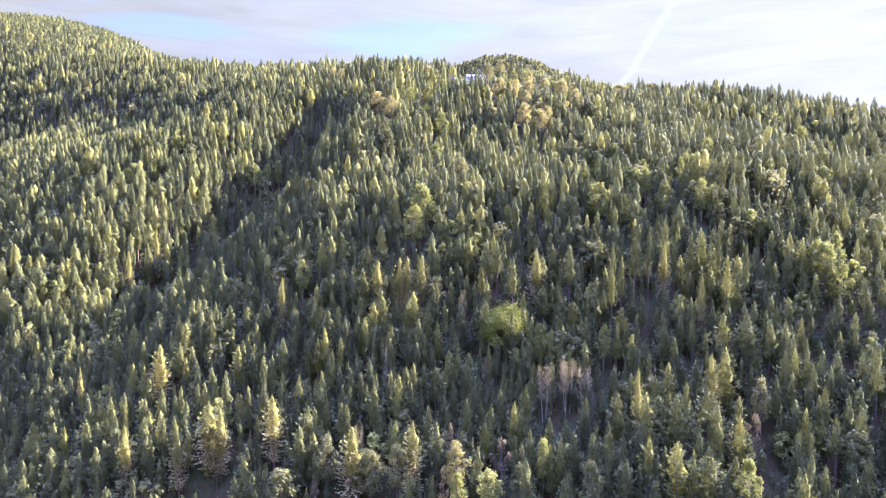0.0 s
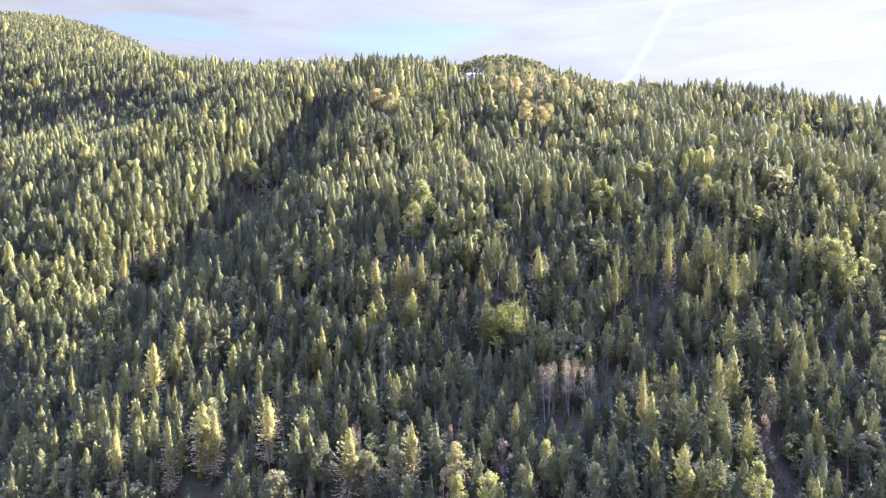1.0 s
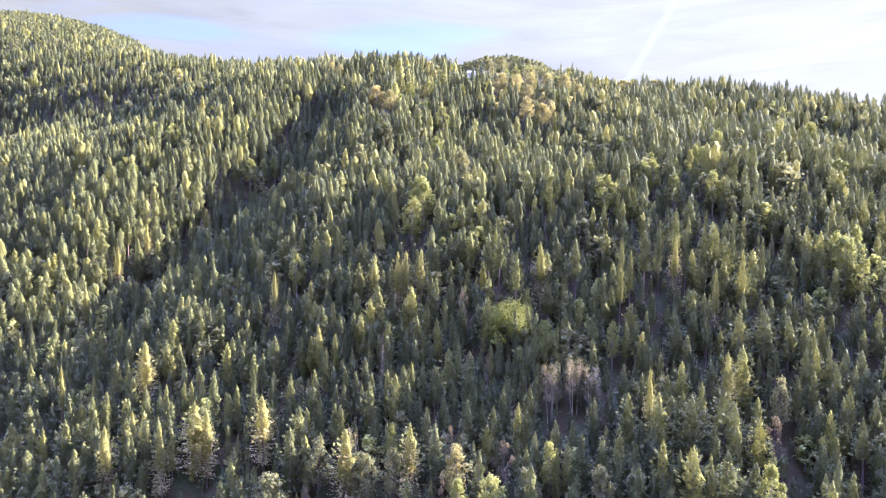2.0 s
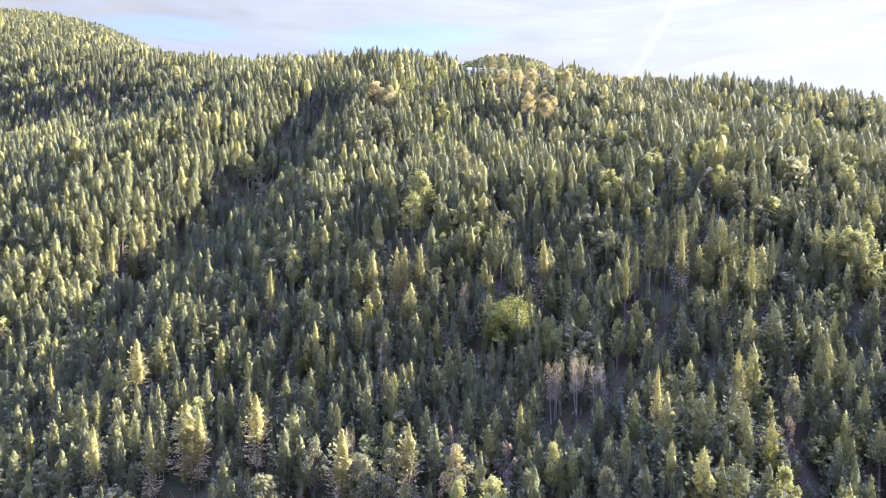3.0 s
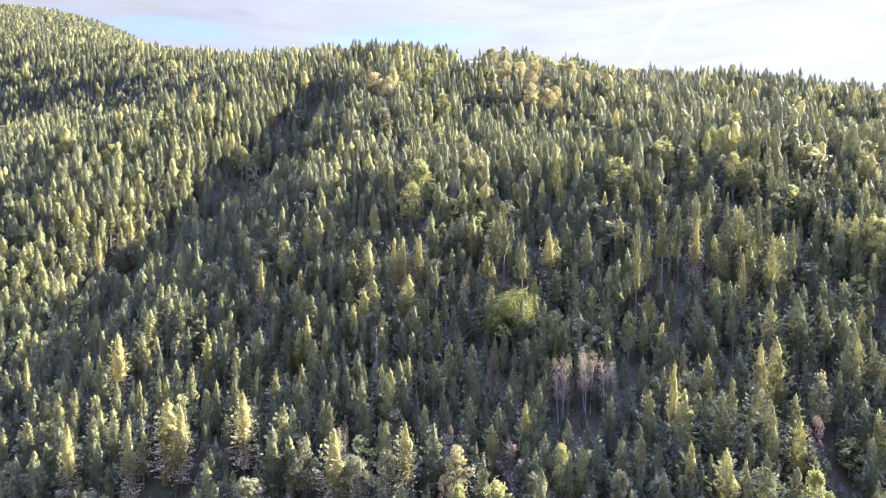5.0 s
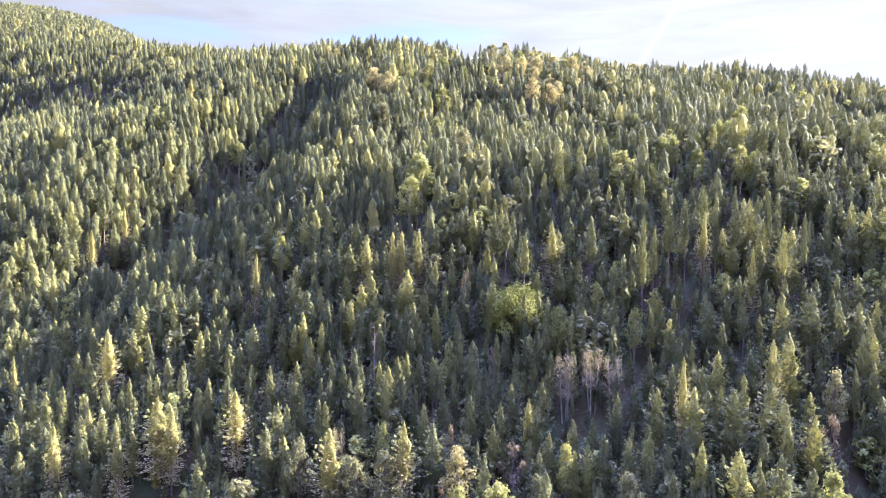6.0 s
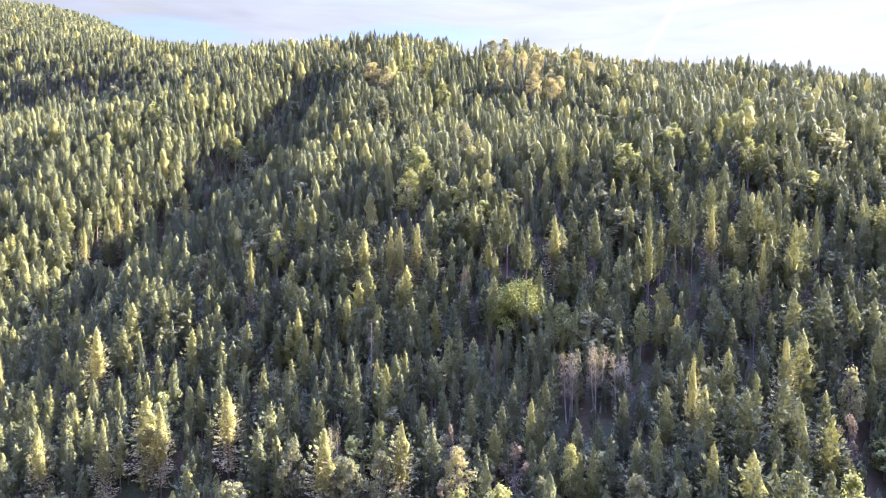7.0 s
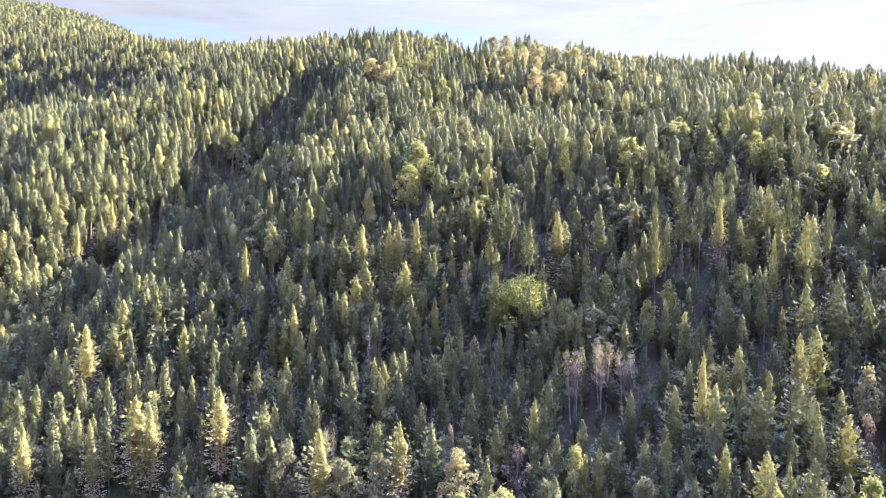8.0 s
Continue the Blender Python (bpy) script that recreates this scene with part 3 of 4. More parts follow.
SPRUCE_STRIP_F = [
    (44.5, 205.3, 15.8, 1.4), (122.1, 205.7, 16.3, 1.6), (-74.0, 206.3, 15.0, 1.0), (131.6, 207.2, 17.2, 2.0), (-113.3, 207.9, 15.9, 1.4), (-135.1, 208.2, 17.2, 2.0),
    (40.2, 208.2, 18.1, 2.4), (113.2, 208.4, 18.1, 2.4), (-108.6, 208.7, 15.4, 1.2), (-38.3, 208.8, 16.8, 1.8), (-61.9, 209.8, 18.1, 2.4), (-12.4, 210.1, 18.1, 2.4),
    (92.9, 211.2, 18.1, 2.5), (50.1, 212.6, 16.4, 1.6), (45.2, 212.8, 17.3, 2.1), (42.8, 214.0, 18.2, 2.5), (-32.8, 214.1, 16.0, 1.5), (-24.3, 214.2, 17.3, 2.1),
    (-36.3, 214.5, 16.0, 1.5), (-72.7, 214.5, 17.8, 2.3), (-11.0, 214.8, 16.9, 1.9), (-41.5, 214.9, 18.2, 2.5), (3.9, 214.9, 16.9, 1.9), (126.8, 215.4, 18.7, 2.7),
]
SPRUCE_STRIP_G = [
    (-56.9, 215.5, 18.3, 2.5), (86.7, 215.8, 17.8, 2.3), (104.3, 215.8, 17.8, 2.3), (-1.7, 215.8, 16.0, 1.5), (-44.7, 215.9, 16.0, 1.5), (57.0, 216.3, 16.0, 1.5),
    (-67.5, 216.5, 16.5, 1.7), (-8.6, 216.7, 17.4, 2.1), (96.3, 217.1, 20.1, 3.4), (-48.1, 217.1, 15.5, 1.3), (15.0, 217.2, 18.8, 2.7), (116.0, 217.3, 15.6, 1.3),
    (-64.2, 217.6, 16.0, 1.5), (-21.8, 218.0, 16.5, 1.7), (-14.2, 218.2, 16.0, 1.5), (52.0, 218.3, 17.4, 2.1), (-142.6, 218.5, 18.3, 2.5), (6.2, 219.0, 17.9, 2.3),
    (-27.9, 219.4, 17.0, 1.9), (-47.3, 219.4, 16.5, 1.7), (-95.1, 219.5, 17.0, 1.9), (85.9, 220.0, 16.5, 1.7), (22.7, 220.1, 15.6, 1.3), (29.2, 220.1, 17.5, 2.1),
]
SPRUCE_STRIP_H = [
    (124.8, 220.2, 17.0, 1.9), (-30.7, 220.5, 16.5, 1.7), (-35.4, 220.7, 16.1, 1.5), (-5.8, 222.4, 17.0, 1.9), (-20.8, 222.6, 16.1, 1.5), (36.7, 222.7, 17.5, 2.2),
    (-42.4, 223.0, 18.9, 2.8), (-141.7, 223.5, 17.1, 2.0), (59.6, 224.4, 16.1, 1.5), (-13.7, 224.5, 16.6, 1.7), (40.3, 224.6, 16.1, 1.5), (-25.7, 225.5, 17.6, 2.2),
    (-96.3, 226.3, 19.5, 3.1), (-11.3, 226.3, 20.0, 3.3), (-3.4, 226.9, 16.6, 1.8), (16.6, 227.2, 16.2, 1.6), (-54.5, 227.8, 17.6, 2.2), (-102.3, 227.9, 16.7, 1.8),
    (-135.2, 228.6, 15.7, 1.3), (-23.2, 228.9, 19.1, 2.9), (-86.7, 228.9, 16.2, 1.6), (-125.0, 229.0, 16.2, 1.6), (-46.4, 230.0, 16.2, 1.6), (-56.9, 230.2, 16.2, 1.6),
]
SPRUCE_STRIP_I = [
    (3.4, 230.3, 16.2, 1.6), (-131.0, 230.4, 15.2, 1.1), (-48.5, 230.7, 17.2, 2.0), (-81.2, 233.1, 19.2, 3.0), (-71.6, 233.5, 15.8, 1.4), (14.7, 233.7, 15.8, 1.4),
    (38.0, 234.2, 17.8, 2.3), (-93.6, 234.4, 16.3, 1.6), (60.4, 236.4, 17.8, 2.3), (-68.1, 236.6, 16.3, 1.6), (-99.4, 236.7, 15.8, 1.4), (-138.3, 236.7, 16.3, 1.6),
    (-75.6, 237.1, 15.8, 1.4), (-30.8, 237.6, 20.4, 3.5), (-71.3, 238.2, 15.3, 1.2), (-35.0, 238.2, 17.4, 2.1), (42.9, 239.0, 17.9, 2.3), (-49.8, 239.1, 16.9, 1.9),
    (-112.9, 240.8, 18.4, 2.6), (-129.0, 241.0, 17.9, 2.4), (-47.2, 241.4, 16.9, 1.9), (-44.3, 242.2, 18.0, 2.4), (-95.4, 243.2, 19.0, 2.9), (-2.5, 244.5, 17.0, 1.9),
]
SPRUCE_STRIP_J = [
    (-40.2, 244.6, 17.5, 2.2), (-113.9, 244.9, 18.0, 2.4), (10.2, 245.9, 19.1, 2.9), (6.0, 246.5, 19.1, 2.9), (-108.5, 249.2, 18.1, 2.4), (-36.7, 249.4, 16.0, 1.5),
    (-127.0, 249.6, 16.5, 1.7), (-76.8, 250.3, 16.5, 1.7), (-114.6, 251.7, 17.6, 2.2), (-30.7, 252.0, 19.8, 3.2), (-33.3, 252.7, 19.3, 3.0), (-92.7, 254.6, 18.8, 2.8),
    (-47.9, 256.1, 16.6, 1.8), (-51.8, 261.0, 19.0, 2.8), (-161.1, 264.9, 17.9, 2.4), (-71.2, 265.3, 17.4, 2.1), (-102.6, 265.8, 17.9, 2.4), (-100.4, 268.5, 18.0, 2.4),
    (-67.0, 268.7, 19.1, 2.9), (-109.7, 274.3, 16.9, 1.9), (-172.5, 275.2, 16.9, 1.9), (-176.7, 278.0, 17.0, 1.9), (-145.1, 280.0, 21.9, 4.2), (-170.1, 280.2, 18.2, 2.5),
]
SPRUCE_STRIP_K = [
    (-174.2, 282.4, 17.1, 2.0), (-166.8, 286.5, 20.8, 3.7), (-194.1, 287.5, 19.0, 2.9), (-188.9, 288.2, 18.4, 2.6), (-174.5, 292.0, 19.1, 2.9), (-183.8, 298.8, 20.6, 3.6),
    (-167.5, 299.5, 18.0, 2.4), (-176.6, 301.8, 20.0, 3.3), (-199.0, 303.1, 20.0, 3.3), (-149.2, 303.2, 17.4, 2.1), (-163.7, 303.6, 20.7, 3.6), (-206.5, 305.1, 18.8, 2.7),
    (-171.5, 308.5, 20.2, 3.4), (-194.6, 310.5, 19.5, 3.1), (-200.1, 312.9, 21.0, 3.7), (-188.9, 313.1, 18.2, 2.5), (-152.9, 317.1, 22.0, 4.8), (-174.2, 318.6, 22.0, 4.8),
    (-184.1, 319.0, 21.8, 4.1), (-145.3, 322.0, 22.0, 4.5), (-173.7, 324.0, 19.9, 3.2), (-161.9, 324.2, 21.3, 3.9), (-172.6, 333.6, 19.3, 3.0), (-131.8, 334.6, 17.9, 2.3),
]
SPRUCE_STRIP_L = [
    (-170.5, 339.1, 20.2, 3.4), (-146.8, 341.4, 22.0, 4.5), (-177.7, 343.1, 18.8, 2.8), (-165.2, 345.1, 20.3, 3.5), (-142.1, 349.3, 22.0, 4.6), (-256.9, 378.7, 22.0, 4.6),
]
SPRUCES = SPRUCE_STRIP_A + SPRUCE_STRIP_B + SPRUCE_STRIP_C + SPRUCE_STRIP_D + SPRUCE_STRIP_E + SPRUCE_STRIP_F + SPRUCE_STRIP_G + SPRUCE_STRIP_H + SPRUCE_STRIP_I + SPRUCE_STRIP_J + SPRUCE_STRIP_K + SPRUCE_STRIP_L
UPPER_SPRUCES_A = [
    (-15.9, 307.3, 18.1, 2.5), (-9.8, 307.3, 19.5, 3.1), (23.4, 326.9, 22.0, 4.6), (38.2, 327.8, 22.0, 4.3), (3.7, 329.2, 18.5, 2.6), (-43.1, 331.6, 17.9, 2.3),
    (-38.1, 337.7, 20.2, 3.4), (-3.0, 338.1, 21.7, 4.1), (-31.0, 339.8, 22.0, 5.1), (-8.5, 347.1, 21.1, 3.8), (36.5, 351.2, 19.7, 3.2), (-166.3, 370.1, 19.3, 3.0),
    (-46.9, 370.7, 18.5, 2.6), (-67.8, 378.9, 19.5, 3.1), (-152.3, 379.1, 19.5, 3.1), (-15.7, 379.7, 20.3, 3.5), (-85.7, 384.5, 18.7, 2.7), (-183.8, 385.9, 18.7, 2.7),
    (91.6, 390.5, 18.0, 2.4), (-165.6, 390.6, 18.8, 2.8), (-58.9, 391.3, 19.7, 3.2), (-26.5, 392.3, 20.6, 3.6), (-129.4, 394.5, 19.7, 3.2), (96.4, 396.1, 18.0, 2.4),
]
UPPER_SPRUCES_B = [
    (-22.0, 397.5, 18.0, 2.4), (-136.8, 401.0, 19.9, 3.2), (9.2, 401.4, 20.8, 3.7), (89.1, 401.9, 17.2, 2.0), (81.4, 402.0, 18.1, 2.4), (-248.5, 402.1, 19.0, 2.9),
    (75.7, 404.9, 19.0, 2.9), (-130.2, 405.3, 19.0, 2.9), (-30.4, 406.9, 21.8, 4.1), (-158.2, 410.8, 21.9, 4.2), (-145.0, 411.0, 18.2, 2.5), (19.6, 412.8, 20.1, 3.3),
    (-5.7, 415.3, 17.4, 2.1), (-131.3, 416.2, 21.1, 3.8), (-18.5, 418.4, 18.3, 2.5), (-120.4, 422.6, 22.0, 4.3), (-144.6, 423.2, 19.3, 3.0), (-49.7, 425.3, 20.3, 3.5),
    (-86.7, 425.8, 19.4, 3.0), (-203.8, 426.5, 20.3, 3.5), (150.8, 427.2, 19.4, 3.0), (-54.4, 427.5, 21.3, 3.9), (-140.6, 433.3, 18.5, 2.6), (-234.7, 434.6, 20.5, 3.5),
]
UPPER_SPRUCES_C = [
    (-194.6, 435.0, 19.5, 3.1), (144.4, 435.9, 19.5, 3.1), (-60.5, 438.4, 22.0, 4.5), (177.9, 438.4, 20.6, 3.6), (163.0, 439.7, 22.0, 4.5), (-116.1, 443.8, 22.0, 5.0),
    (-224.2, 445.5, 22.0, 5.4), (-125.3, 446.0, 21.7, 4.1), (200.9, 446.7, 21.7, 4.1), (-121.0, 448.9, 19.8, 3.2), (-68.5, 450.4, 18.8, 2.8), (-80.3, 451.9, 22.0, 4.6),
    (-131.1, 452.5, 20.8, 3.7), (-254.2, 453.7, 20.8, 3.7), (-138.6, 456.0, 20.9, 3.7), (197.2, 460.4, 21.0, 3.8), (-85.6, 463.0, 22.0, 4.2), (218.3, 466.7, 22.0, 4.3),
    (233.1, 467.7, 22.0, 4.8), (-115.3, 468.1, 21.1, 3.8), (-129.8, 468.5, 20.1, 3.3), (-127.2, 474.2, 21.2, 3.9), (-110.6, 474.4, 21.2, 3.9), (-172.5, 474.7, 18.1, 2.4),
]
UPPER_SPRUCES_D = [
    (-124.9, 481.1, 20.3, 3.4), (-150.4, 482.8, 18.2, 2.5), (-157.4, 483.5, 18.2, 2.5), (280.5, 496.3, 21.0, 2.3), (206.6, 501.7, 17.8, 2.3), (230.3, 510.0, 18.3, 2.3),
    (266.3, 513.6, 19.9, 2.4), (198.1, 513.6, 17.9, 2.4), (-74.9, 545.5, 18.3, 2.5), (-347.6, 552.4, 21.4, 4.0), (-45.8, 552.8, 19.0, 2.8), (-71.1, 552.9, 18.3, 2.6),
    (-60.7, 555.7, 18.4, 2.6), (-56.5, 562.6, 18.5, 2.6), (-51.6, 567.7, 19.8, 3.2), (-43.4, 571.3, 19.8, 3.2), (-37.8, 577.7, 19.9, 3.3), (-346.9, 579.1, 22.0, 6.0),
    (-69.9, 586.4, 19.0, 2.7), (-232.3, 592.9, 19.4, 3.0), (-270.7, 613.7, 21.0, 3.8), (-286.1, 613.8, 21.0, 3.8), (-177.2, 654.0, 20.8, 3.0), (-296.2, 723.6, 20.1, 3.4),
]
UPPER_SPRUCES_E = [
    (-245.9, 726.6, 21.0, 3.4), (-278.7, 736.2, 19.4, 3.0), (-226.5, 736.8, 21.0, 3.4), (-289.3, 738.2, 20.3, 3.4),
]
UPPER_SPRUCES = UPPER_SPRUCES_A + UPPER_SPRUCES_B + UPPER_SPRUCES_C + UPPER_SPRUCES_D + UPPER_SPRUCES_E
LARCHES_A = [
    (55.1, 170.8, 24.0, 1.7), (-8.7, 172.3, 24.0, 3.1), (77.0, 173.7, 24.0, 2.6), (-26.7, 174.9, 24.0, 4.0), (-80.5, 182.5, 24.0, 2.6), (-96.5, 182.6, 24.0, 2.6),
    (-68.9, 185.6, 24.0, 2.8), (-72.7, 187.3, 24.0, 4.4), (-53.2, 188.9, 24.0, 3.6), (85.8, 201.1, 24.0, 1.7), (-99.1, 212.3, 24.0, 3.4), (-127.8, 213.3, 24.0, 1.4),
    (78.6, 217.7, 24.0, 2.2), (35.1, 230.2, 24.0, 3.3), (-16.9, 236.3, 24.0, 2.6), (-8.5, 236.3, 24.0, 3.0), (-13.7, 236.5, 24.0, 2.4), (-25.4, 236.9, 24.0, 3.4),
    (-63.4, 239.6, 24.0, 1.8), (-156.0, 275.9, 24.0, 3.1), (-158.1, 306.9, 24.0, 2.1), (94.3, 313.2, 24.0, 3.5), (-151.7, 323.9, 24.0, 2.5), (-182.5, 326.3, 24.0, 2.3),
]
LARCHES_B = [
    (-130.8, 348.3, 24.0, 3.3), (-178.2, 468.4, 24.0, 3.3),
]
LARCHES = LARCHES_A + LARCHES_B
GREEN_TREES = [
    (38.5, 155.9, 17.7, 2.8), (22.8, 158.9, 16.3, 1.9), (20.6, 159.7, 17.0, 2.3), (-46.1, 168.4, 20.1, 4.2), (90.5, 171.5, 17.1, 2.4), (-13.3, 172.6, 17.8, 2.8),
    (-21.0, 173.4, 18.3, 3.1), (-34.9, 178.8, 18.5, 3.3), (9.6, 318.1, 21.0, 5.0), (-35.2, 383.8, 21.0, 6.7), (186.2, 547.9, 21.0, 7.3), (130.1, 549.4, 17.4, 5.9),
    (40.1, 563.9, 21.0, 6.5), (54.5, 595.5, 16.1, 5.3),
]
PALE_TREES_A = [
    (76.0, 148.5, 17.1, 2.4), (12.2, 157.5, 18.4, 3.2), (4.0, 160.9, 16.8, 2.2), (28.2, 168.3, 16.3, 1.9), (-14.5, 182.6, 15.6, 1.5), (53.7, 202.4, 16.5, 2.0),
    (133.3, 204.1, 17.4, 2.6), (33.3, 206.0, 17.1, 2.4), (132.7, 211.5, 19.1, 3.6), (131.6, 214.7, 17.6, 2.7), (140.2, 217.8, 17.1, 2.4), (111.3, 253.9, 16.0, 1.7),
    (-58.7, 254.6, 17.8, 2.8), (107.6, 255.4, 17.8, 2.8), (94.0, 260.6, 18.3, 3.1), (77.5, 261.5, 16.4, 2.0), (67.2, 266.7, 20.8, 4.6), (-13.0, 268.0, 21.5, 4.2),
    (101.0, 276.6, 15.8, 1.7), (47.0, 276.9, 17.9, 2.9), (-8.3, 277.5, 22.5, 4.2), (89.3, 278.0, 15.4, 1.4), (91.9, 278.9, 17.1, 2.4), (113.7, 279.9, 17.1, 2.4),
]
PALE_TREES_B = [
    (87.7, 280.7, 18.3, 3.1), (-10.3, 281.2, 23.5, 5.0), (108.7, 282.2, 15.9, 1.7), (113.5, 286.4, 16.8, 2.2), (87.2, 286.6, 15.9, 1.7), (56.0, 287.3, 15.5, 1.5),
    (119.2, 288.2, 16.4, 2.0), (67.3, 290.3, 16.8, 2.3), (72.0, 294.2, 16.0, 1.8), (129.5, 302.0, 18.8, 3.4), (80.4, 321.6, 16.8, 2.2), (89.5, 321.6, 18.7, 3.4),
    (76.4, 327.9, 17.9, 2.9), (67.1, 330.4, 16.9, 2.3), (-4.8, 361.9, 21.0, 4.8), (-186.6, 379.4, 18.1, 3.0), (-193.9, 385.9, 18.8, 3.4), (-183.0, 391.1, 17.7, 2.8),
    (-122.2, 399.0, 20.2, 4.2), (-115.2, 404.7, 17.8, 2.9), (-110.2, 412.1, 17.9, 2.9), (221.8, 414.7, 21.0, 4.8), (-1.3, 416.1, 20.5, 4.4), (245.3, 422.5, 20.0, 4.1),
]
PALE_TREES_C = [
    (-183.8, 423.7, 17.5, 2.6), (-11.7, 434.0, 18.2, 3.1), (-83.5, 435.9, 20.9, 4.6), (13.8, 462.1, 17.2, 2.5), (-24.7, 462.6, 20.0, 4.1), (-10.6, 468.6, 18.7, 3.3),
    (-0.4, 485.7, 18.9, 3.5),
]
PALE_TREES = PALE_TREES_A + PALE_TREES_B + PALE_TREES_C
BARE_BIRCHES = [
    (32.0, 189.0, 18.5, 2.7), (-25.2, 181.1, 17.0, 1.9), (43.5, 185.6, 17.0, 2.8), (38.9, 189.1, 17.0, 3.1),
]
RUSTY_TREES = [
    (84.6, 163.2, 15.0, 2.7), (0.1, 164.2, 15.0, 1.6), (-36.6, 169.8, 15.0, 2.1), (16.9, 172.1, 15.0, 3.3), (2.0, 179.4, 15.0, 1.6), (14.3, 201.9, 15.0, 1.7),
    (7.0, 225.8, 15.0, 2.3), (68.1, 422.8, 15.0, 4.9),
]
GOLD_TREES = [
    (3.6, 168.4, 18.2, 3.0), (63.1, 403.9, 20.3, 4.3), (69.5, 410.4, 19.8, 4.0), (53.8, 413.3, 21.0, 4.7), (-36.8, 439.8, 20.9, 4.7),
    (59.3, 440.2, 19.6, 3.9), (-48.1, 454.4, 21.0, 6.0), (63.4, 455.4, 21.0, 4.8), (97.5, 456.5, 20.6, 4.4), (91.1, 475.0, 21.0, 5.1), (56.3, 479.8, 21.0, 4.7),
    (78.2, 480.0, 20.2, 4.3), (43.9, 482.3, 21.0, 5.1), (143.6, 490.2, 20.1, 4.8), (139.6, 491.2, 20.9, 5.7), (-12.4, 540.6, 19.6, 3.9), (-89.3, 545.1, 18.8, 3.4),
    (132.3, 548.4, 18.0, 4.9), (183.2, 548.9, 21.0, 5.9), (-97.4, 550.4, 18.8, 3.4), (156.7, 569.4, 16.1, 5.6), (-119.7, 599.9, 16.5, 3.8),
]
TALL_SPRUCES = [
    (93.4, 200.5, 28.0, 2.5), (102.4, 206.6, 28.0, 1.6), (57.8, 209.3, 28.0, 2.3), (62.1, 212.9, 28.0, 1.8), (80.6, 213.7, 28.0, 1.6), (91.7, 215.4, 28.0, 3.1),
    (87.8, 215.5, 28.0, 2.2), (97.4, 216.0, 28.0, 1.5), (73.4, 218.1, 28.0, 1.7), (68.3, 218.3, 28.0, 3.3), (60.7, 219.2, 28.0, 1.9), (80.9, 222.7, 28.0, 2.8),
    (25.3, 222.9, 28.0, 2.8), (46.5, 225.5, 28.0, 3.2), (20.3, 230.6, 28.0, 2.9), (16.4, 231.0, 28.0, 3.3),
]
SNAGS = [
    (-19.2, 203.8, 22.0, 0.4), (-158.9, 343.2, 22.0, 2.1), (-378.0, 619.5, 22.0, 2.5),
]
MAPLES = [
    (22.3, 216.3, 17.0, 8.4),
]
CLEAR = [(x, y, 2.0 + 0.42 * r) for x, y, h, r in SPRUCES + UPPER_SPRUCES + TALL_SPRUCES + LARCHES + SNAGS] + [(x, y, 1.2 + 0.55 * r) for x, y, h, r in GREEN_TREES + PALE_TREES + BARE_BIRCHES + RUSTY_TREES + GOLD_TREES + MAPLES] + [(x + 10, y + 3, 6.5) for x, y, h, r in MAPLES] + [(33, 594, 17), (9, 598, 9), (24, 572, 14)] + [(x * 0.97, y - 6, 2.0 + 0.6 * r) for x, y, h, r in LARCHES] + [(x * 0.96, y - 8, 3.2 + 0.75 * r) for x, y, h, r in GREEN_TREES + PALE_TREES + BARE_BIRCHES + RUSTY_TREES + GOLD_TREES]


# ---- forest ----
def keep_clear(x, y):
    """True where a filling tree may stand: off the landmark trees and the meadow."""
    ok = meadow_at(x, y) < 0.15
    for a, b, rad in CLEAR:
        ok &= np.hypot(x - a, y - b) > rad
    return ok


def scatter(y0, y1, cell, seed, spread=0.745, margin=18.0, x0=None, x1=None, free=False):
    """A jittered planting inside the wedge that the walk looks over."""
    rs = np.random.RandomState(seed)
    far = spread * y1 + margin
    X, Y = np.meshgrid(np.arange(-far, far, cell), np.arange(y0, y1, cell))
    X = X + (np.arange(len(X))[:, None] % 2) * cell * 0.5 + rs.uniform(-0.36, 0.36, X.shape) * cell
    Y = Y + rs.uniform(-0.36, 0.36, Y.shape) * cell
    X, Y = X.ravel(), Y.ravel()
    open_wood = np.hypot((X - 74) / 26, (Y - 208) / 15) < 1      # bare ground under the tall trunks
    ok = (np.abs(X) < spread * Y + margin) & (rs.uniform(size=X.shape) > np.where(open_wood, 0.12, 0.02))
    if x0 is not None:
        ok &= (X > x0)
    if x1 is not None:
        ok &= (X < x1)
    X, Y = X[ok], Y[ok]
    ok = (keep_clear(X, Y) | (free & (meadow_at(X, Y) < 0.15)))
    lee = np.zeros(len(X), bool)       # thinner wood on the far side of a crest
    for f in (0.96, 0.92, 0.86, 0.8, 0.72):
        lee |= (land(X * f, Y * f) - 108) / f > land(X, Y) - 85
    ok &= np.hypot((X - 38) / 30, (Y - 648) / 52) > 1      # open ground behind the farm
    lee &= Y > 470
    ok &= ~lee | (rs.uniform(size=len(X)) < 0.15)
    return X[ok], Y[ok], rs


def leafy_share(x, y):
    """How much of the wood is broadleaf, by place."""
    s = 0.05 + 0.12 * patch(x, y, 45, 21)
    for a, b, r, v in ((70, 515, 60, 0.55), (150, 520, 50, 0.25), (95, 275, 45, 0.2), (150, 300, 60, 0.18), (-140, 660, 60, 0.5), (-40, 450, 40, 0.3), (20, 165, 40, 0.12)):
        s = np.maximum(s, v * np.exp(-((x - a) ** 2 + (y - b) ** 2) / (2 * r * r)))
    return s


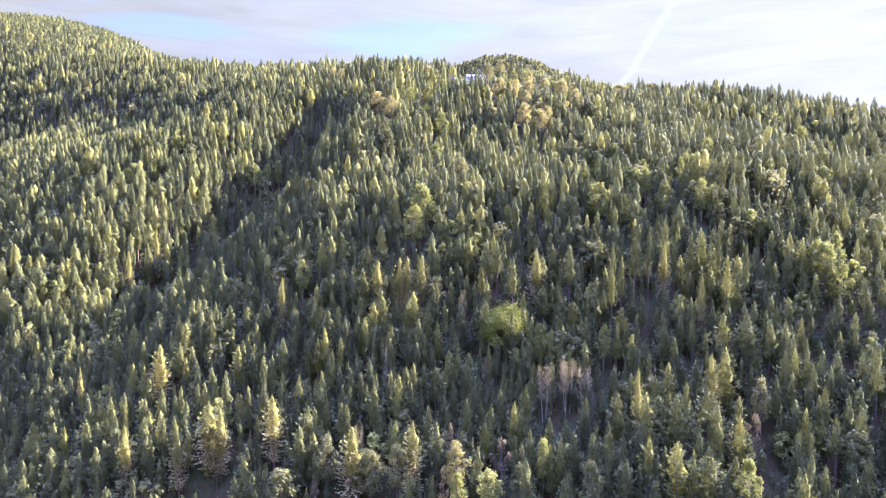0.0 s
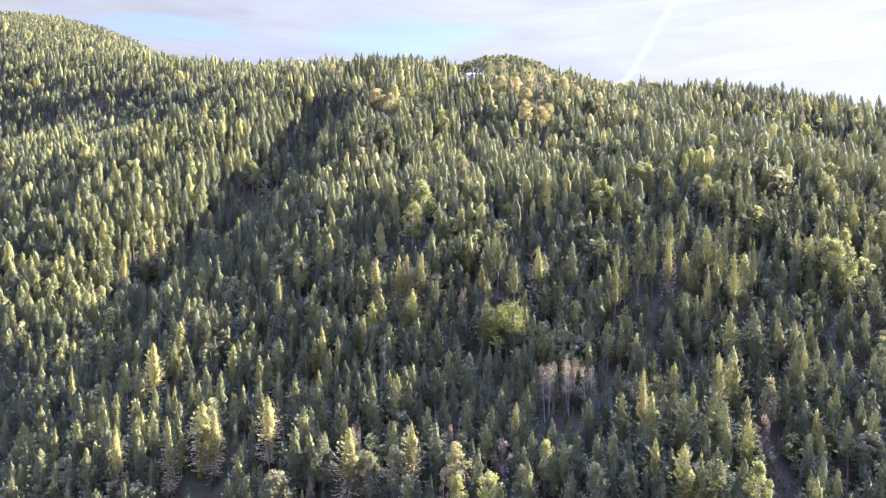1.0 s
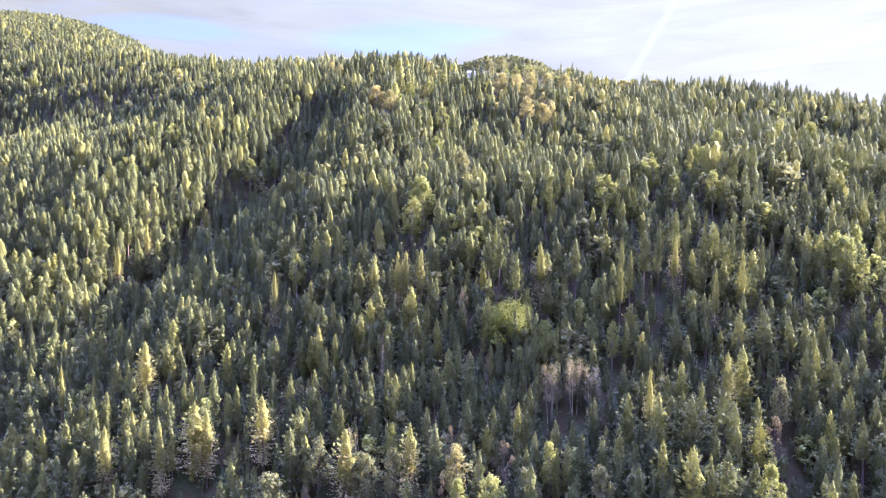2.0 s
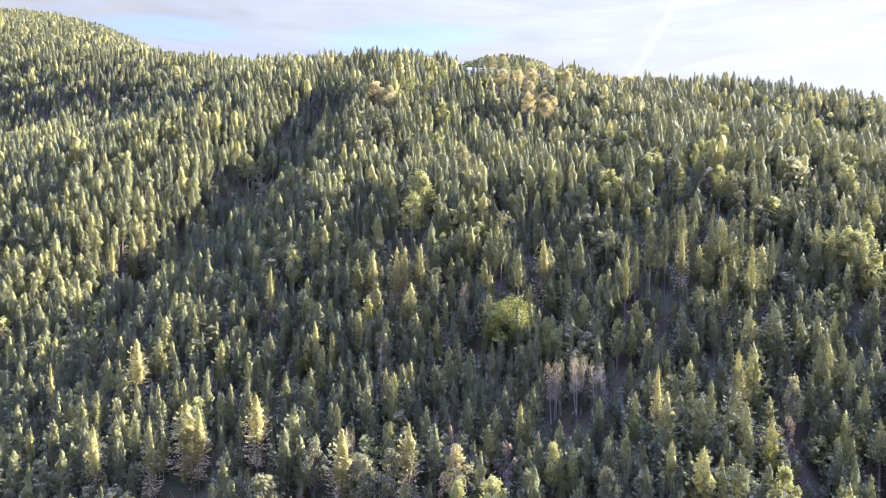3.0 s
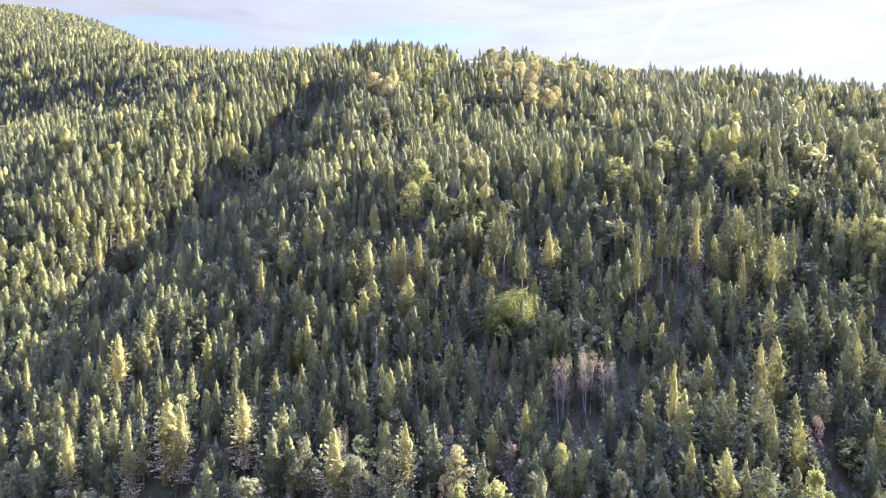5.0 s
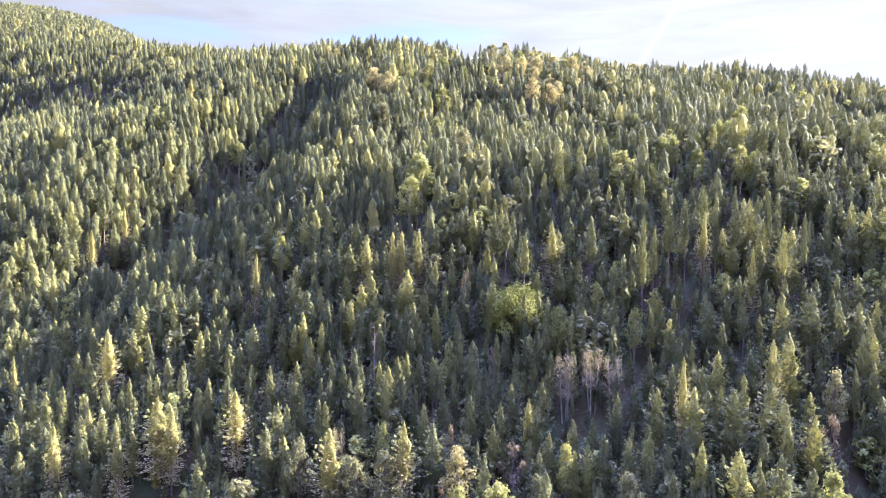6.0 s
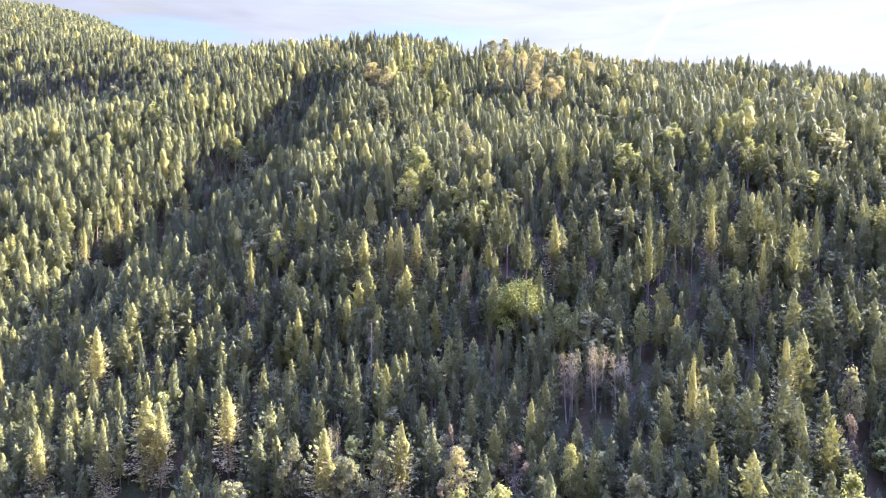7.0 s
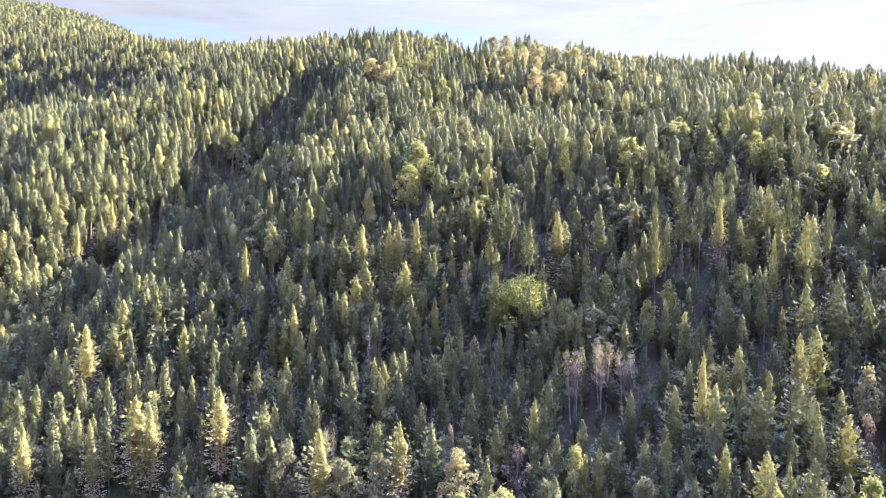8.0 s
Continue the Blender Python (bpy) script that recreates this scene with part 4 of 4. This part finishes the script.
def forest(name, label, protos, x, y, rs, heights, widths, pick):
    """One joined wood: each proto is (height, crown arrays, trunk arrays, crown slot)."""
    z = land(x, y)
    V, F, S, T, n = [], [], [], [], 0
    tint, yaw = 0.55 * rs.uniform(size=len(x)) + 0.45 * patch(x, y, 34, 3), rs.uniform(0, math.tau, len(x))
    lean = rs.normal(scale=0.012, size=(len(x), 2))
    for k, (h, cv, cf, tv, tf, slot) in enumerate(protos):
        who = np.nonzero(pick == k)[0]
        if not len(who):
            continue
        v, f = np.concatenate([cv, tv]), np.concatenate([cf, tf + len(cv)])
        slots = np.r_[np.full(len(cf), slot), np.zeros(len(tf), int)]
        s, w = (heights[who] / h)[:, None], (heights[who] / h * widths[who])[:, None]
        c, d = np.cos(yaw[who])[:, None], np.sin(yaw[who])[:, None]
        vx, vy, vz = v[None, :, 0] * w, v[None, :, 1] * w, v[None, :, 2] * s
        P = np.stack([c * vx - d * vy + lean[who, :1] * vz + x[who][:, None], d * vx + c * vy + lean[who, 1:] * vz + y[who][:, None], vz + z[who][:, None]], -1)
        V.append(P.reshape(-1, 3))
        F.append((f[None] + (np.arange(len(who)) * len(v))[:, None, None] + n).reshape(-1, 3))
        S.append(np.tile(slots, len(who)))
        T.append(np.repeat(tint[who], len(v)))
        n += len(who) * len(v)
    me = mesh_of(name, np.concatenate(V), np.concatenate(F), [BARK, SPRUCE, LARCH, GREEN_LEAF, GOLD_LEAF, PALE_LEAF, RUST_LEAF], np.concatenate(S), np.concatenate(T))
    return tagged(new(name, me), label, "forest", kind="stuff")


def protos_of(seed, lod):
    """Spruces (8), larches (2) and broadleaf trees (5) at four grades of detail."""
    rs = np.random.RandomState(seed)
    sprigs, length = ((180, 1.3), (65, 1.4), (25, 1.6), (10, 2.0))[lod]
    rings, sides, core = ((9, 7, 0.6), (8, 6, 0.77), (7, 5, 0.82), (4, 4, 0.88))[lod]
    leaves, size = ((520, 0.5), (250, 0.62), (100, 0.95), (36, 1.6))[lod]
    out = []
    for k in range(8):
        bare = (0.06, 0.1, 0.16, 0.22, 0.12, 0.3, 0.4, 0.08)[k]
        r = (3.7, 3.2, 3.5, 3.1, 4.0, 3.4, 3.2, 3.0)[k]
        c = conifer_crown(rs, 22, r * (1.16, 1.06, 1.02, 1.05)[lod], bare, sprigs, length, rs.uniform(0.25, 0.6), 0.32, core, rs.uniform(0.4, 0.62), rings, sides)
        t = trunk_of(rs, 21.0, 0.24, max(3, sides - 1), 0.2, (3, 1, 1, 1)[lod])
        out.append((22, *c.arrays(), *t.arrays(), 1))
    for k in range(2):
        c = conifer_crown(rs, 22, 3.4, 0.25, sprigs, length, 0.35, 0.4, core * 0.9, 0.9, rings, sides)
        out.append((22, *c.arrays(), *trunk_of(rs, 21.0, 0.24, max(3, sides - 1), 0.3, 2).arrays(), 2))
    for slot in (3, 4, 5, 6, 3):
        w, c, limbs = broad_parts(rs, 15, 3.6, 11, leaves, size, 0.3)
        t = trunk_of(rs, 13, 0.2, max(3, sides - 2), 0.4, 2) if lod else w
        out.append((15, *c.arrays(), *t.arrays(), slot))
    return out


# low growth before the farm, on the knoll and below the meadow: centre, half widths, greatest height
LOW_WOOD = [(26, 548, 30, 50, 10.0), (80, 588, 42, 46, 13.0), (70, 492, 17, 24, 5.5)]


def choose(x, y, rs):
    """Kind, height and slimness of each filling tree."""
    share = leafy_share(x, y)
    roll = rs.uniform(size=len(x))
    pick = rs.randint(0, 8, len(x))
    bright = rs.uniform(size=len(x)) < 0.03 + 0.1 * patch(x, y, 90, 9)
    pick = np.where(bright, 8 + rs.randint(0, 2, len(x)), pick)
    ridge = np.hypot((x - 75) / 110, (y - 480) / 60) < 1
    leaf = np.where(ridge, rs.choice([1, 1, 1, 2, 2, 4, 0], len(x)), rs.choice([0, 2, 4, 4, 0, 0, 2, 2, 4, 0, 0], len(x)))
    pick = np.where(roll < share, 10 + leaf, pick)
    grown = 0.7 + 0.28 * patch(x, y, 60, 5) + 0.3 * patch(x, y, 26, 6) + rs.normal(scale=0.12, size=len(x))
    heights = np.where(pick < 10, 20.5, 15.5) * np.clip(grown, 0.45, 1.45)
    for a, b, ru, rv, most in LOW_WOOD:
        inside = np.hypot((x - a) / ru, (y - b) / rv) < 1
        heights = np.where(inside, np.minimum(heights, most * (0.6 + 0.4 * np.sin(x * 5.1 + y * 3.3) ** 2)), heights)
    return pick, heights, rs.uniform(0.75, 1.35, len(x))


# ---- single trees ----
def spruce_thing(rs, name, h, r, bare, label, group):
    thing = new(name)
    part("trunk", trunk_of(rs, h * 0.98, 0.0105 * h, 7, 0.25), BARK, thing)
    part("crown", conifer_crown(rs, h, r * 1.18, bare, 620, 1.2, rs.uniform(0.2, 0.5), 0.4, 0.54, rs.uniform(0.44, 0.66), 11, 8), SPRUCE, thing)
    return tagged(thing, label, "spruce tree", group)


def larch_thing(rs, h, r):
    """Sunlit yellow-green top over drooping, withered lower boughs."""
    thing = new("larch")
    part("trunk", trunk_of(rs, h * 0.98, 0.011 * h, 7, 0.35), BARK, thing)
    split = rs.uniform(0.34, 0.46)
    part("crown", conifer_crown(rs, h, r * 0.95, split, 800, 0.8, 0.3, 0.4, 0.5, 0.7, 9, 8), LARCH, thing)
    low = conifer_crown(rs, h * 0.86, r * 0.92, 0.14, 1200, 0.7, -0.2, 0.5, 0.0, 0.6)
    part("lower_crown", low, DRY, thing, "withered tan lower boughs")
    return tagged(thing, "tall larch with yellow-green top and withered tan boughs", "larch tree", "larches on the slope")


def broad_thing(rs, name, h, r, leaf, wood_mat, label, group, lobes=19, leaves=1700, size=0.28, bole=0.32, shape=1.0, dome=False):
    thing = new(name)
    wood, crown, limbs = broad_parts(rs, h, r, lobes, leaves, size, bole, shape, dome)
    part("trunk", wood, wood_mat, thing)
    for limb in limbs:
        part("limb", limb, wood_mat, thing)
    part("crown", crown, leaf, thing)
    return tagged(thing, label, "broadleaf tree", group)


def bare_birch_thing(rs, h, r):
    """Two or three pale stems with bare twigs and a few last leaves at the top."""
    thing = new("bare_birch")
    twigs, leaves = Heap(), Heap()
    for s in range(3):
        a = s * 2.1 + rs.uniform(-0.4, 0.4)
        foot, top = np.array((math.cos(a) * 0.7, math.sin(a) * 0.7, -0.6)), np.array((math.cos(a) * r * 0.45, math.sin(a) * r * 0.45, h * rs.uniform(0.86, 1.0)))
        mid = foot * 0.5 + top * 0.5 + rs.normal(scale=0.2, size=3) * (1, 1, 0)
        stem = Heap()
        tube(stem, [foot, mid, top], [0.17, 0.12, 0.03], 6)
        part("stem", stem, PALE_BARK, thing, "pale slender stem")
        for k in range(46):
            u = rs.uniform(0.36, 1.0)
            p = foot + (top - foot) * u
            b = rs.uniform(0, math.tau)
            l = r * rs.uniform(0.4, 0.95) * (1.3 - u)
            q = p + np.array((math.cos(b) * l, math.sin(b) * l, l * rs.uniform(0.5, 1.3)))
            tube(twigs, [p, (p + q) / 2 + (0, 0, 0.15 * l), q], [0.045, 0.03, 0.012], 3)
            for j in range(7):
                w = p + (q - p) * rs.uniform(0.3, 1.0)
                e = w + rs.normal(scale=0.55, size=3) + (0, 0, 0.25)
                side = np.cross(e - w, (0.3, 0.5, 0.8))
                side = side / (np.linalg.norm(side) + 1e-6) * 0.035
                twigs.put([w - side, w + side, e], [(0, 1, 2)])
        leaf_cloud(leaves, rs, top - (0, 0, h * 0.12), (r * 0.36, r * 0.36, h * 0.2), 60, 0.17)
    
    part("twig_crown", twigs, TWIG, thing, "bare grey-brown twigs")
    part("crown", leaves, GOLD_LEAF, thing, "last golden leaves")
    return tagged(thing, "leafless birch clump with pale stems and brown twigs", "birch tree", "bare birches")


def snag_thing(rs, h):
    thing = new("dead_tree")
    part("trunk", trunk_of(rs, h, 0.17, 7, 0.4), GREY_WOOD, thing)
    for k in range(22):
        stub = Heap()
        z = h * rs.uniform(0.35, 0.98)
        a, l = rs.uniform(0, math.tau), rs.uniform(0.5, 1.7)
        tube(stub, [(0, 0, z), (math.cos(a) * l * 0.6, math.sin(a) * l * 0.6, z - 0.05 * l), (math.cos(a) * l, math.sin(a) * l, z - 0.3 * l)], [0.07, 0.045, 0.015], 4)
        part("branch", stub, GREY_WOOD, thing)
    return tagged(thing, "bleached dead tree trunk with broken branch stubs", "dead tree", "dead trees")


def plant_all(rs, protos, size, places, turn_wide=1.0):
    """Stand the protos and their copies on the places: x, y, height, radius."""
    h0, r0 = size
    for n, (x, y, h, r) in enumerate(places):
        k = n % len(protos)
        thing = protos[k] if n < len(protos) else copy_thing(protos[k], Matrix.Identity(4))
        w = max(0.45, r * turn_wide / r0)
        thing.matrix_basis = pose(x, y, float(land(x, y)), rs.normal(scale=0.7), rs.normal(scale=0.7), rs.uniform(0, 360)) @ Matrix.Diagonal((w, w, h / h0, 1))


rs = np.random.RandomState(41)
SPRUCE_LABEL = "dark green spruce with sunlit tip on the steep slope"
plant_all(rs, [spruce_thing(rs, "spruce", 22, 3.3, b, SPRUCE_LABEL, "spruces on the slope") for b in (0.05, 0.1, 0.16, 0.08, 0.22, 0.3, 0.12, 0.06)], (22, 3.3), [(x, y, h, min((0.8 + 1.12 * r) * (1.0 if y < 215 else 1.22), 4.6)) for x, y, h, r in SPRUCES])
plant_all(rs, [spruce_thing(rs, "tall_spruce", 28, 3.3, b, "tall spruce with a long bare trunk under its crown", "tall bare-trunked spruces") for b in (0.5, 0.45, 0.55)], (28, 3.3), TALL_SPRUCES, 1.1)
plant_all(rs, [larch_thing(rs, 24, 3.6) for k in range(4)], (24, 3.6), LARCHES, 1.25)
plant_all(rs, [broad_thing(rs, "birch", 15, 3.4, PALE_LEAF, PALE_BARK, "rounded birch with pale yellow-green leaves among spruces", "pale birches") for k in range(4)], (15, 3.4), PALE_TREES, 1.4)
plant_all(rs, [broad_thing(rs, "golden_birch", 16, 3.4, GOLD_LEAF, PALE_BARK, "birch in golden autumn leaf near the ridge", "golden birches") for k in range(3)], (16, 3.4), GOLD_TREES, 1.35)
plant_all(rs, [broad_thing(rs, "ash", 14, 3.6, GREEN_LEAF, BARK, "bushy green broadleaf tree with light leaf edges", "green broadleaf trees") for k in range(3)], (14, 3.6), GREEN_TREES, 1.3)
plant_all(rs, [broad_thing(rs, "rowan", 15, 3.4, RUST_LEAF, GREY_WOOD, "withered broadleaf tree with sparse pinkish-brown leaves", "withered trees", 8, 700, 0.27) for k in range(2)], (15, 3.4), RUSTY_TREES, 1.0)
plant_all(rs, [bare_birch_thing(rs, 17, 3.4) for k in range(2)], (17, 3.4), BARE_BIRCHES, 1.3)
plant_all(rs, [snag_thing(rs, 22)], (22, 1.0), [(x, y, h, 1.0) for x, y, h, r in SNAGS])
plant_all(rs, [broad_thing(rs, "maple", 17, 8.0, MAPLE_LEAF, BARK, "broad domed maple with yellow-green crown standing among spruces", "", 46, 14000, 0.27, 0.14, 0.9, True)], (17, 7.5), MAPLES)

for name, label, y0, y1, cell, lod, seed, low, lim in (
        ("valley_forest", "dense dark spruce forest low on the slope", 40, 138, 7.0, 1, 11, 1.0, {}),
        ("near_forest", "shaded younger spruces between the taller trees", 138, 262, 5.0, 0, 12, 0.72, {}),
        ("undergrowth", "low young spruces in the gaps of the forest", 138, 340, 5.6, 3, 18, 0.38, {"free": True}),
        ("upper_forest", "spruce and larch forest climbing to the ridge", 262, 430, 5.7, 1, 13, 0.95, {}),
        ("high_forest", "spruce and birch forest just below the ridge", 430, 560, 5.7, 2, 17, 0.9, {}),
        ("ridge_forest", "mixed forest along and behind the ridge", 560, 800, 6.7, 3, 14, 0.9, {"x1": 260}),
        ("far_forest", "distant forested hill in the sun", 800, 1350, 7.4, 3, 15, 0.62, {"x1": -120})):
    x, y, rs = scatter(y0, y1, cell, seed, **lim)
    pick, heights, widths = choose(x, y, rs)
    heights, widths = heights * low, widths * (1.12 if low > 0.8 else 1.2 if low > 0.65 else 1.65)
    if name in ("undergrowth", "valley_forest"):
        pick = pick % 8
    if name == "upper_forest":
        u = np.array(UPPER_SPRUCES)
        x, y, heights = np.r_[x, u[:, 0]], np.r_[y, u[:, 1]], np.r_[heights, u[:, 2]]
        pick, widths = np.r_[pick, np.arange(len(u)) % 5], np.r_[widths, 1.3 * u[:, 3] / 3.4 * 22 / u[:, 2]]
    forest(name, label, protos_of(seed, lod), x, y, rs, heights, widths, pick)

# the wooded dome beyond the ridge
rs = np.random.RandomState(77)
x, y = rs.uniform(-60, 600, 1300), rs.uniform(1680, 2020, 1300)
pick, heights, widths = choose(x, y, rs)
forest("distant_forest", "wooded dome of a mountain beyond the ridge", protos_of(16, 3), x, y, rs, heights * 0.8, widths * 2.8, pick)


# ---- farm on the saddle of the ridge ----
def plain(name, col, rough=0.8, scale=2.0, spread=0.15):
    m, add, link, out = material(name)
    co = add("ShaderNodeTexCoord")
    n = add("ShaderNodeTexNoise", Scale=scale, Detail=5.0, Roughness=0.65)
    link(co.outputs["Object"], n.inputs["Vector"])
    lo, hi = [tuple(min(1.0, c * (1 + s * spread)) for c in col) for s in (-1, 1)]
    r = ramp(add("ShaderNodeValToRGB"), [(0.3, lo), (0.7, hi)])
    link(n.outputs["Fac"], r.inputs["Fac"])
    d = add("ShaderNodeBsdfPrincipled", Roughness=rough)
    link(r.outputs["Color"], d.inputs["Base Color"])
    link(d.outputs[0], out.inputs["Surface"])
    return m


PLASTER, ROOF_LIGHT, ROOF_DARK, GLASS, TIMBER = plain("white_plaster", (0.72, 0.7, 0.66)), plain("pale_metal_roof", (0.6, 0.6, 0.6), 0.45), plain("dark_shingle_roof", (0.09, 0.075, 0.065)), plain("window_glass", (0.03, 0.035, 0.04), 0.08), plain("brown_timber", (0.16, 0.1, 0.06))


def box_part(name, lo, hi, mat, parent, label="", bevel=0.03):
    bm = bmesh.new()
    bmesh.ops.create_cube(bm, size=1.0)
    lo, hi = Vector(lo), Vector(hi)
    for v in bm.verts:
        v.co = Vector([(lo[i] + hi[i]) / 2 + v.co[i] * (hi[i] - lo[i]) for i in range(3)])
    bmesh.ops.bevel(bm, geom=bm.edges[:], offset=bevel, segments=1, affect="EDGES")
    me = bpy.data.meshes.new(name)
    bm.to_mesh(me)
    bm.free()
    me.materials.append(mat)
    ob = new(name, me)
    ob.parent = parent
    if label:
        ob["label"] = label
    return ob


def house(name, x, y, long, deep, eaves, ridge, yaw, wall_mat, roof_mat, label):
    """A gabled house: walls, two roof slopes with overhang, windows, door and chimney."""
    thing = new(name)
    low = min(float(land(x + dx, y + dy)) for dx in (-long / 2, long / 2) for dy in (-deep / 2, deep / 2)) - 0.3
    thing.matrix_basis = pose(x, y, low, 0, 0, yaw)
    hx, hy = long / 2, deep / 2
    bm = bmesh.new()
    prof = [(-hy, 0), (hy, 0), (hy, eaves), (0, ridge), (-hy, eaves)]
    ends = [[bm.verts.new((sx * hx, py, pz)) for py, pz in prof] for sx in (-1, 1)]
    bm.faces.new(ends[0][::-1])
    bm.faces.new(ends[1])
    for k in range(5):
        bm.faces.new((ends[0][k], ends[0][(k + 1) % 5], ends[1][(k + 1) % 5], ends[1][k]))
    bmesh.ops.recalc_face_normals(bm, faces=bm.faces[:])
    me = bpy.data.meshes.new("wall")
    bm.to_mesh(me)
    bm.free()
    me.materials.append(wall_mat)
    new("wall", me).parent = thing
    slope = (ridge - eaves) / hy
    for s in (-1, 1):
        bm = bmesh.new()
        over = 0.7
        pts = [(0.0, ridge + 0.03), (s * (hy + over), eaves - over * slope + 0.03)]
        q = [[bm.verts.new((sx * (hx + over), py, pz + dz)) for py, pz in pts for dz in (0, 0.18)] for sx in (-1, 1)]
        for f in ((0, 1, 3, 2),):
            bm.faces.new([q[0][i] for i in f])
            bm.faces.new([q[1][i] for i in f][::-1])
        for i, j in ((0, 1), (1, 3), (3, 2), (2, 0)):
            bm.faces.new((q[0][i], q[1][i], q[1][j], q[0][j]))
        bmesh.ops.recalc_face_normals(bm, faces=bm.faces[:])
        me = bpy.data.meshes.new("roof")
        bm.to_mesh(me)
        bm.free()
        me.materials.append(roof_mat)
        new("roof", me).parent = thing
    n = max(2, int(long // 3))
    for storey in range(2 if eaves > 4.5 else 1):
        for k in range(n):
            cx = -hx + long * (k + 0.5) / n
            z = 1.1 + storey * 2.8
            frame_ob = box_part("window", (cx - 0.55, -hy - 0.06, z), (cx + 0.55, -hy + 0.05, z + 1.3), TIMBER, thing, "dark-framed window")
            box_part("pane", (cx - 0.46, -hy - 0.075, z + 0.09), (cx + 0.46, -hy - 0.05, z + 1.21), GLASS, frame_ob, bevel=0.004)
    box_part("door", (-hx + long * 0.5 / n + 1.0, -hy - 0.05, 0.3), (-hx + long * 0.5 / n + 1.9, -hy + 0.04, 2.3), TIMBER, thing, "brown wooden door")
    box_part("chimney", (hx * 0.4 - 0.35, 0.3, ridge - 0.8), (hx * 0.4 + 0.35, 1.0, ridge + 1.1), wall_mat, thing)
    return tagged(thing, label, "house")


house("farmhouse", 33.0, 596.0, 20.0, 9.0, 4.4, 6.4, -4.0, PLASTER, ROOF_LIGHT, "long white farmhouse with pale roof on the ridge")
house("chalet", 9.5, 600.0, 6.5, 6.0, 4.4, 6.8, 80.0, PLASTER, ROOF_DARK, "small white chalet with dark roof on the ridge")
